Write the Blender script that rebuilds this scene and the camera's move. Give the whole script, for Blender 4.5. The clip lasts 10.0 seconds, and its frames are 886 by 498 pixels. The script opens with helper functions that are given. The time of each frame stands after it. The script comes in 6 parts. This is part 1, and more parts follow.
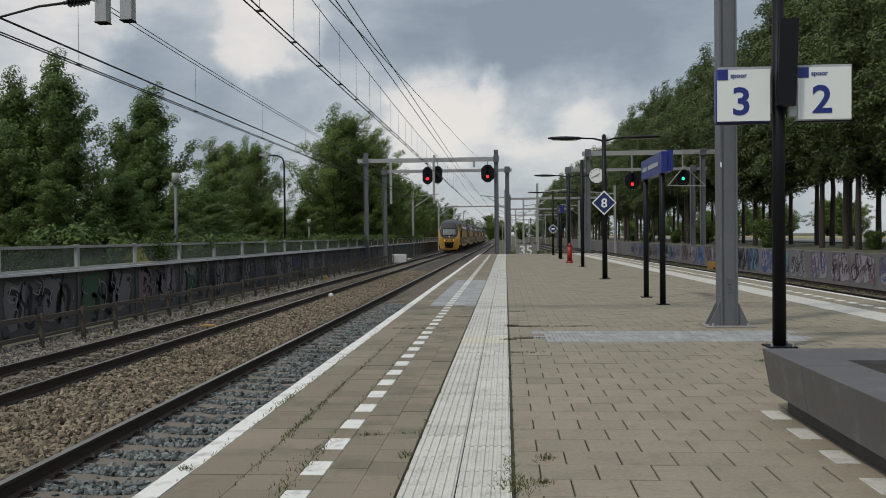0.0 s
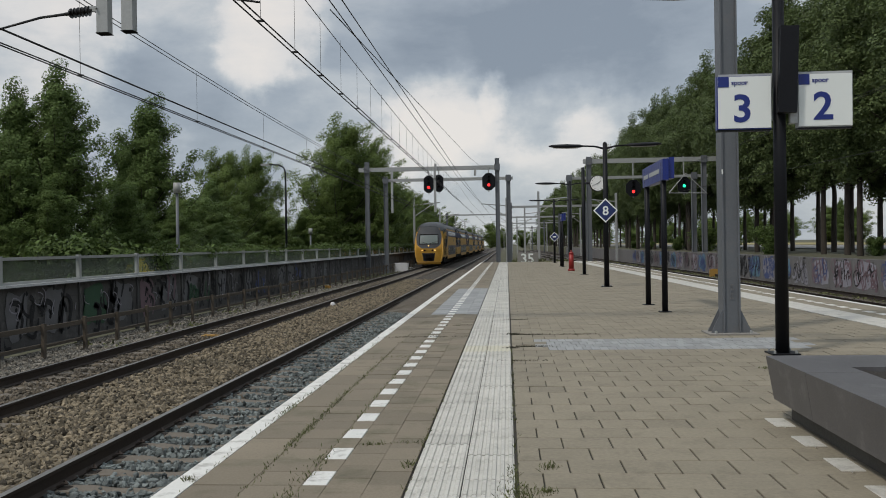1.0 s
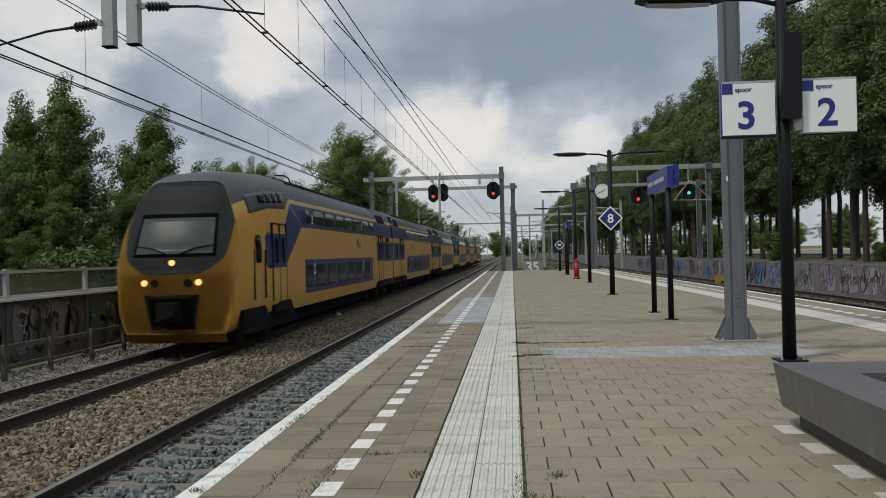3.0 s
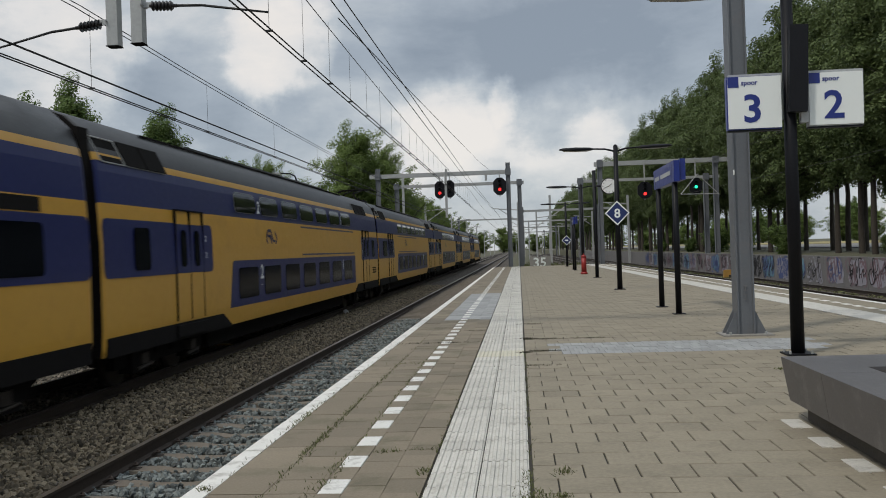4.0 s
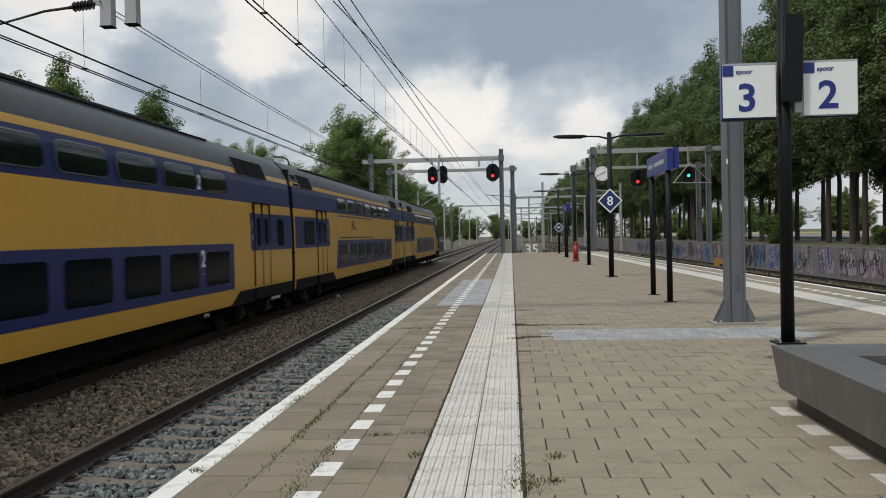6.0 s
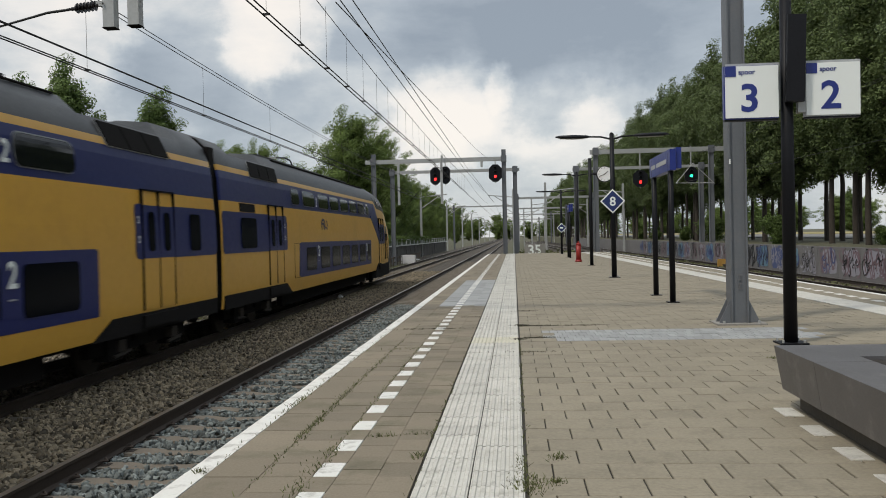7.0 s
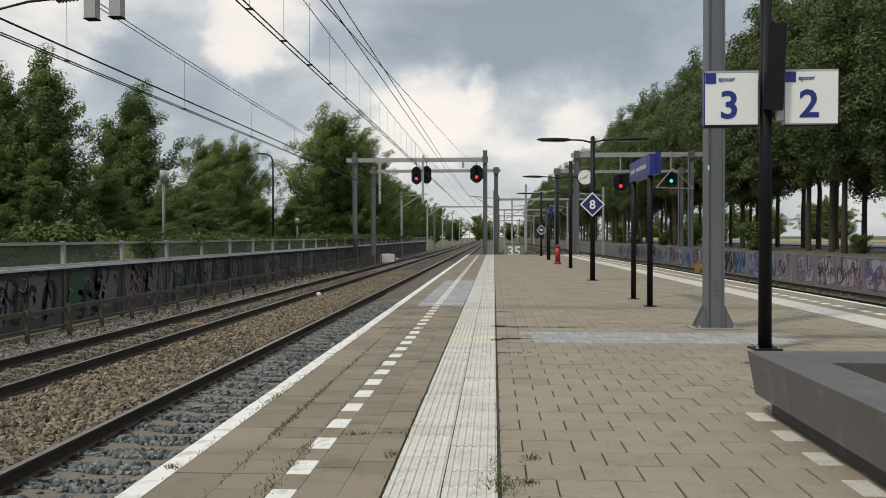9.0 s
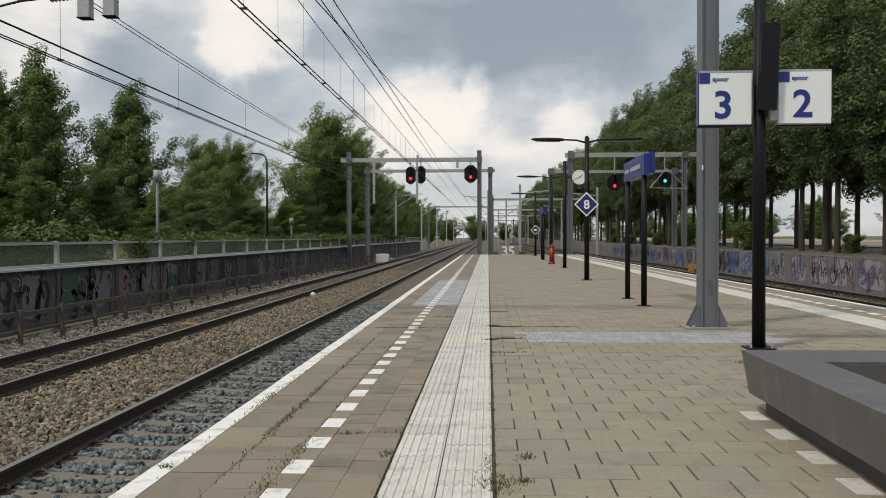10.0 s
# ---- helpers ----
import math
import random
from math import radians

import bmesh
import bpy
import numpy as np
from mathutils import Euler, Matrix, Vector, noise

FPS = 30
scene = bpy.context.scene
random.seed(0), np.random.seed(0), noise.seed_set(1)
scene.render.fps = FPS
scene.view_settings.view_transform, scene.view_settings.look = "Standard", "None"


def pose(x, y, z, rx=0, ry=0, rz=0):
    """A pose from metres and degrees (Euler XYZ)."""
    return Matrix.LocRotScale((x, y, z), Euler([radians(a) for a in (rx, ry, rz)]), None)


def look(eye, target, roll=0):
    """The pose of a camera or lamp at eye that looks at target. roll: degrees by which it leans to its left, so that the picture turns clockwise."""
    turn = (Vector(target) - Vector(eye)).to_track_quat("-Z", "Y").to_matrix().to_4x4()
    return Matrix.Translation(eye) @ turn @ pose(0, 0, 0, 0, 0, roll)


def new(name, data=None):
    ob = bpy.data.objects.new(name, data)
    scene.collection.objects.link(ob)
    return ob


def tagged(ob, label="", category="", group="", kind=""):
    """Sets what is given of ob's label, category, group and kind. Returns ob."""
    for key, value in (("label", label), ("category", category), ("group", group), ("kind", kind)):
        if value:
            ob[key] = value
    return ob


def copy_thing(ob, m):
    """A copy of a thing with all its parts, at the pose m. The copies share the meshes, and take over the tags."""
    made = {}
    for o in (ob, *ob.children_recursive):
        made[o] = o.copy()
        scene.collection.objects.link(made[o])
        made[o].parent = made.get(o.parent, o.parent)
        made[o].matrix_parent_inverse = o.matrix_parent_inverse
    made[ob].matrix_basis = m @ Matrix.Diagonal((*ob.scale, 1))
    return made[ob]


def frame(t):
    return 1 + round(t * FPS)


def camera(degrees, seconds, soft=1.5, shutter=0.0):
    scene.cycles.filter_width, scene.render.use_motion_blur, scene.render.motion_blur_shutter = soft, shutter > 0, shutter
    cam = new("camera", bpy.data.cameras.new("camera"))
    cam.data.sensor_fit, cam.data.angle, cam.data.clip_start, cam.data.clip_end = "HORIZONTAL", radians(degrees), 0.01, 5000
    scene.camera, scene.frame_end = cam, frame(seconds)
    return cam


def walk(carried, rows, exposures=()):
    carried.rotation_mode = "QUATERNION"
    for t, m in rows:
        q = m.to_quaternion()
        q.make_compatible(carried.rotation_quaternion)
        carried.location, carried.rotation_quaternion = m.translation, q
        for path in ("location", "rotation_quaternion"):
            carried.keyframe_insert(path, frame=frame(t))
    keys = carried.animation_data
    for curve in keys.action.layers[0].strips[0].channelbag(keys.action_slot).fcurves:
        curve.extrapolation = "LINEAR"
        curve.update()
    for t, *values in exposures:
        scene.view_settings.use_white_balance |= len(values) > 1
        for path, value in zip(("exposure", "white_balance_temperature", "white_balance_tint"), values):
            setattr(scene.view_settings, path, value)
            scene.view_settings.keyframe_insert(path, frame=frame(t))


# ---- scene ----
cam = camera(52.8, 10.0, soft=0.95, shutter=0.12)

PATH = [
    (0, (-0.003, 0.018, 1.319), (-0.143, 2.013, 1.291), -0.6),
    (0.5, (-0.006, 0.026, 1.319), (-0.152, 2.021, 1.301), -0.7),
    (1, (-0.008, 0.024, 1.32), (-0.151, 2.019, 1.311), -0.9),
    (1.5, (-0.008, 0.023, 1.321), (-0.141, 2.019, 1.313), -1.0),
    (2, (-0.009, 0.022, 1.324), (-0.144, 2.017, 1.328), -1.0),
    (2.5, (-0.018, 0.01, 1.323), (-0.162, 2.004, 1.335), -1.1),
    (4, (0.0, 0.025, 1.324), (-0.17, 2.018, 1.328), -1.9),
    (4.5, (-0.004, 0.017, 1.325), (-0.172, 2.01, 1.323), -2.1),
    (5, (-0.008, 0.021, 1.323), (-0.17, 2.014, 1.312), -1.6),
    (5.5, (-0.015, 0.013, 1.32), (-0.166, 2.007, 1.291), -1.2),
    (7, (-0.012, 0.01, 1.322), (-0.171, 2.004, 1.295), -1.3),
    (7.5, (-0.012, 0.003, 1.321), (-0.171, 1.996, 1.291), -1.2),
    (8, (-0.011, 0.004, 1.32), (-0.167, 1.997, 1.288), -0.9),
    (8.5, (-0.003, -0.001, 1.317), (-0.134, 1.994, 1.29), -0.4),
    (9, (0.0, 0.005, 1.321), (-0.114, 2.001, 1.293), -0.1),
    (9.5, (0.0, 0.003, 1.318), (-0.108, 1.999, 1.291), 0.0),
    (10, (-0.004, 0.002, 1.316), (-0.105, 1.999, 1.288), -0.1),
]
walk(cam, [(t, look(eye, target, roll)) for t, eye, target, roll in PATH],
     exposures=[(0, -0.20, 6600, 10), (4.5, -0.08, 6600, 10), (7.0, 0.08, 6800, 10), (10, 0.08, 6950, 11)])

# ---------------------------------------------------------------- world, sun
SUN_EL, SUN_AZ = 55.0, 226.0          # azimuth clockwise from +y
world = bpy.data.worlds.new("overcast")
scene.world = world
world.use_nodes = True


def build_world():
    nt = world.node_tree
    nt.nodes.clear()
    N = nt.nodes.new
    L = nt.links.new

    def math_node(op, a, b=None, clamp=False):
        n = N("ShaderNodeMath")
        n.operation, n.use_clamp = op, clamp
        for i, v in enumerate((a, b)):
            if v is None:
                continue
            if isinstance(v, (int, float)):
                n.inputs[i].default_value = v
            else:
                L(v, n.inputs[i])
        return n.outputs[0]

    tc = N("ShaderNodeTexCoord")
    sep = N("ShaderNodeSeparateXYZ")
    L(tc.outputs["Generated"], sep.inputs[0])
    comb = N("ShaderNodeVectorMath")
    comb.operation = "MULTIPLY"
    comb.inputs[1].default_value = (1.0, 1.0, 2.3)
    L(tc.outputs["Generated"], comb.inputs[0])
    big = N("ShaderNodeTexNoise")
    big.inputs["Scale"].default_value, big.inputs["Detail"].default_value, big.inputs["Roughness"].default_value = 3.8, 12, 0.60
    big.inputs["Distortion"].default_value = 0.15
    L(comb.outputs[0], big.inputs["Vector"])
    value = math_node("MULTIPLY_ADD", math_node("SUBTRACT", big.outputs[0], 0.5), 1.25)
    value.node.inputs[2].default_value = 0.43
    # billowing edges
    puff = N("ShaderNodeTexNoise")
    puff.inputs["Scale"].default_value, puff.inputs["Detail"].default_value, puff.inputs["Roughness"].default_value = 13.0, 7, 0.58
    L(tc.outputs["Generated"], puff.inputs["Vector"])
    shift = N("ShaderNodeVectorMath")
    shift.operation = "MULTIPLY_ADD"
    L(puff.outputs["Color"], shift.inputs[0])
    shift.inputs[1].default_value = (0.11, 0.11, 0.11)
    recentre = N("ShaderNodeVectorMath")
    recentre.operation = "SUBTRACT"
    L(tc.outputs["Generated"], recentre.inputs[0])
    recentre.inputs[1].default_value = (0.055, 0.055, 0.055)
    L(recentre.outputs[0], shift.inputs[2])
    unit = N("ShaderNodeVectorMath")
    unit.operation = "NORMALIZE"
    L(shift.outputs[0], unit.inputs[0])
    # the heaps and breaks of the cloud deck: direction, width, weight
    for (x, y, z), wide, w in CLOUDS:
        n = Vector((x, y, z)).normalized()
        dot = N("ShaderNodeVectorMath")
        dot.operation = "DOT_PRODUCT"
        L(unit.outputs[0], dot.inputs[0])
        dot.inputs[1].default_value = n
        edge = N("ShaderNodeMapRange")
        edge.interpolation_type = "SMOOTHSTEP"
        edge.inputs["From Min"].default_value = math.cos(radians(wide))
        edge.inputs["From Max"].default_value = 1.0
        edge.inputs["To Max"].default_value = w
        L(dot.outputs["Value"], edge.inputs["Value"])
        value = math_node("ADD", value, edge.outputs[0])
    ramp = N("ShaderNodeValToRGB")
    L(value, ramp.inputs[0])
    el = ramp.color_ramp.elements
    el[0].position, el[0].color = 0.12, (0.265, 0.315, 0.38, 1)
    el[1].position, el[1].color = 0.92, (0.87, 0.835, 0.80, 1)
    for p, c in ((0.36, (0.375, 0.43, 0.495, 1)), (0.55, (0.53, 0.575, 0.615, 1)), (0.74, (0.77, 0.765, 0.76, 1))):
        e = el.new(p)
        e.color = c
    sky = N("ShaderNodeTexSky")
    sky.sky_type, sky.sun_disc = "NISHITA", False
    sky.sun_elevation, sky.sun_rotation = radians(SUN_EL), radians(SUN_AZ)
    bg_sky, bg_cloud, add, out = N("ShaderNodeBackground"), N("ShaderNodeBackground"), N("ShaderNodeAddShader"), N("ShaderNodeOutputWorld")
    L(sky.outputs[0], bg_sky.inputs[0])
    L(ramp.outputs[0], bg_cloud.inputs[0])
    bg_sky.inputs[1].default_value = 0.012
    # an overcast dome is brighter overhead than at the horizon
    rise = math_node("MULTIPLY", math_node("MAXIMUM", math_node("SUBTRACT", sep.outputs[2], 0.26), 0.0), ZENITH)
    L(math_node("MULTIPLY", math_node("ADD", rise, 1.0), SKY), bg_cloud.inputs[1])
    L(bg_sky.outputs[0], add.inputs[0])
    L(bg_cloud.outputs[0], add.inputs[1])
    L(add.outputs[0], out.inputs[0])


SKY, ZENITH = 0.97, 1.25
CLOUDS = [
    ((-0.541, 1, 0.233), 6, 0.42), ((-0.265, 1, 0.248), 4, 0.34), ((-0.377, 1, 0.182), 5, -0.16), ((-0.290, 1, 0.135), 5, -0.16), ((-0.212, 1, 0.182), 4, -0.08),
    ((-0.060, 1, 0.227), 6, -0.18), ((0.067, 1, 0.220), 7, -0.26), ((0.193, 1, 0.233), 6, -0.18), ((-0.073, 1, 0.135), 4.2, 0.34),
    ((-0.123, 1, 0.100), 5, 0.12), ((-0.009, 1, 0.170), 1.8, 0.30), ((0.040, 1, 0.152), 3, -0.16), ((0.060, 1, 0.108), 5, 0.27),
    ((0.125, 1, 0.135), 3.5, 0.12), ((0.012, 1, -0.038), 14, 0.12), ((-0.237, 1, 0.043), 7, 0.08), ((-0.45, 1, 0.10), 5, 0.06),
]
build_world()

sun = new("sun", bpy.data.lights.new("sun", "SUN"))
sun.data.energy, sun.data.angle, sun.data.color = 1.9, radians(6), (1.0, 0.95, 0.87)
sun.matrix_world = look((0, 0, 0), (-math.sin(radians(SUN_AZ)) * math.cos(radians(SUN_EL)), -math.cos(radians(SUN_AZ)) * math.cos(radians(SUN_EL)), -math.sin(radians(SUN_EL)))) 
sun.location = (30, -20, 40)


# ---------------------------------------------------------------- materials
def surface(name, c1, c2=None, rough=0.7, metal=0.0, big=1.5, fine=40.0, bump=0.15, depth=0.01, stain=None, stain_amount=0.35, island=0.0, per_object=0.0,
            translucent=0.0, coat=0.0, spec=0.5, stretch=(1, 1, 1)):
    """A two-scale procedural surface: c1 to c2 by a coarse and a fine noise, with stains, relief and a tint per piece."""
    m = bpy.data.materials.new(name)
    m.use_nodes = True
    nt = m.node_tree
    N, L = nt.nodes.new, nt.links.new
    p = nt.nodes["Principled BSDF"]
    c2 = c2 or tuple(v * 0.72 for v in c1)
    tc = N("ShaderNodeTexCoord")
    mp = N("ShaderNodeMapping")
    mp.inputs["Scale"].default_value = stretch
    geo = N("ShaderNodeNewGeometry")
    fixed = name.startswith(("ground", "paving", "tactile", "worn", "weathered_s", "pale_c", "dark_b", "blue_grey_t", "edge"))
    L(geo.outputs["Position"] if fixed else tc.outputs["Object"], mp.inputs[0])
    n1, n2 = N("ShaderNodeTexNoise"), N("ShaderNodeTexNoise")
    for n, s, d in ((n1, big, 5), (n2, fine, 4)):
        n.inputs["Scale"].default_value, n.inputs["Detail"].default_value, n.inputs["Roughness"].default_value = s, d, 0.6
        L(mp.outputs[0], n.inputs["Vector"])
    mix = N("ShaderNodeMix")
    mix.data_type = "RGBA"
    mix.inputs["A"].default_value, mix.inputs["B"].default_value = (*c1, 1), (*c2, 1)
    avg = N("ShaderNodeMath")
    avg.operation = "MULTIPLY_ADD"
    L(n1.outputs[0], avg.inputs[0])
    avg.inputs[1].default_value = 0.9
    half = N("ShaderNodeMath")
    half.operation = "MULTIPLY_ADD"
    L(n2.outputs[0], half.inputs[0])
    half.inputs[1].default_value, half.inputs[2].default_value = 0.9, -0.4
    L(half.outputs[0], avg.inputs[2])
    avg.use_clamp = True
    L(avg.outputs[0], mix.inputs["Factor"])
    colour = mix.outputs["Result"]
    if stain:
        n3 = N("ShaderNodeTexNoise")
        n3.inputs["Scale"].default_value, n3.inputs["Detail"].default_value, n3.inputs["Roughness"].default_value = big * 2.3, 8, 0.7
        L(mp.outputs[0], n3.inputs["Vector"])
        r = N("ShaderNodeMapRange")
        r.inputs["From Min"].default_value, r.inputs["From Max"].default_value, r.inputs["To Max"].default_value = 0.52, 0.70, stain_amount
        L(n3.outputs[0], r.inputs["Value"])
        ms = N("ShaderNodeMix")
        ms.data_type = "RGBA"
        ms.inputs["B"].default_value = (*stain, 1)
        L(r.outputs[0], ms.inputs["Factor"])
        L(colour, ms.inputs["A"])
        colour = ms.outputs["Result"]
    if island > 0 or per_object > 0:
        amount = island or per_object
        if island > 0:
            rnd = geo.outputs["Random Per Island"]
        else:
            rnd = N("ShaderNodeObjectInfo").outputs["Random"]
        r = N("ShaderNodeMapRange")
        r.inputs["To Min"].default_value, r.inputs["To Max"].default_value = 1 - amount, 1 + amount
        L(rnd, r.inputs["Value"])
        hs = N("ShaderNodeHueSaturation")
        L(r.outputs[0], hs.inputs["Value"])
        L(colour, hs.inputs["Color"])
        colour = hs.outputs[0]
    L(colour, p.inputs["Base Color"])
    rr = N("ShaderNodeMapRange")
    rr.inputs["To Min"].default_value, rr.inputs["To Max"].default_value = max(0.03, rough - 0.1), min(1, rough + 0.1)
    L(n2.outputs[0], rr.inputs["Value"])
    L(rr.outputs[0], p.inputs["Roughness"])
    p.inputs["Metallic"].default_value = metal
    p.inputs["Coat Weight"].default_value = coat
    p.inputs["Specular IOR Level"].default_value = spec
    if bump:
        b = N("ShaderNodeBump")
        b.inputs["Strength"].default_value, b.inputs["Distance"].default_value = bump, depth
        L(n2.outputs[0], b.inputs["Height"])
        L(b.outputs[0], p.inputs["Normal"])
    if translucent:
        t, ad = N("ShaderNodeBsdfTranslucent"), N("ShaderNodeMixShader")
        L(colour, t.inputs[0])
        ad.inputs[0].default_value = translucent
        L(p.outputs[0], ad.inputs[1])
        L(t.outputs[0], ad.inputs[2])
        L(ad.outputs[0], nt.nodes["Material Output"].inputs[0])
    return m


def glowing(name, c, strength):
    m = bpy.data.materials.new(name)
    m.use_nodes = True
    p = m.node_tree.nodes["Principled BSDF"]
    p.inputs["Base Color"].default_value = (*c, 1)
    p.inputs["Emission Color"].default_value = (*c, 1)
    p.inputs["Emission Strength"].default_value = strength
    p.inputs["Roughness"].default_value = 0.3
    return m


def glass(name, c, rough=0.08, see=0.0, spec=0.3):
    m = bpy.data.materials.new(name)
    m.use_nodes = True
    p = m.node_tree.nodes["Principled BSDF"]
    p.inputs["Base Color"].default_value = (*c, 1)
    p.inputs["Roughness"].default_value = rough
    p.inputs["Transmission Weight"].default_value = see
    p.inputs["IOR"].default_value = 1.45
    p.inputs["Specular IOR Level"].default_value = spec
    return m


def dirty_glass(name, c, dirt):
    """A clear pane under a film of dirt."""
    m = bpy.data.materials.new(name)
    m.use_nodes = True
    nt = m.node_tree
    p, out = nt.nodes["Principled BSDF"], nt.nodes["Material Output"]
    p.inputs["Base Color"].default_value = (*c, 1)
    p.inputs["Roughness"].default_value = 0.15
    clear, mix, n, r = (nt.nodes.new(k) for k in ("ShaderNodeBsdfTransparent", "ShaderNodeMixShader", "ShaderNodeTexNoise", "ShaderNodeMapRange"))
    clear.inputs[0].default_value = (0.80, 0.86, 0.82, 1)
    n.inputs["Scale"].default_value, n.inputs["Detail"].default_value = 1.3, 6
    r.inputs["To Min"].default_value, r.inputs["To Max"].default_value = dirt * 0.3, dirt * 1.7
    nt.links.new(n.outputs[0], r.inputs["Value"])
    nt.links.new(r.outputs[0], mix.inputs[0])
    nt.links.new(clear.outputs[0], mix.inputs[1])
    nt.links.new(p.outputs[0], mix.inputs[2])
    nt.links.new(mix.outputs[0], out.inputs[0])
    return m


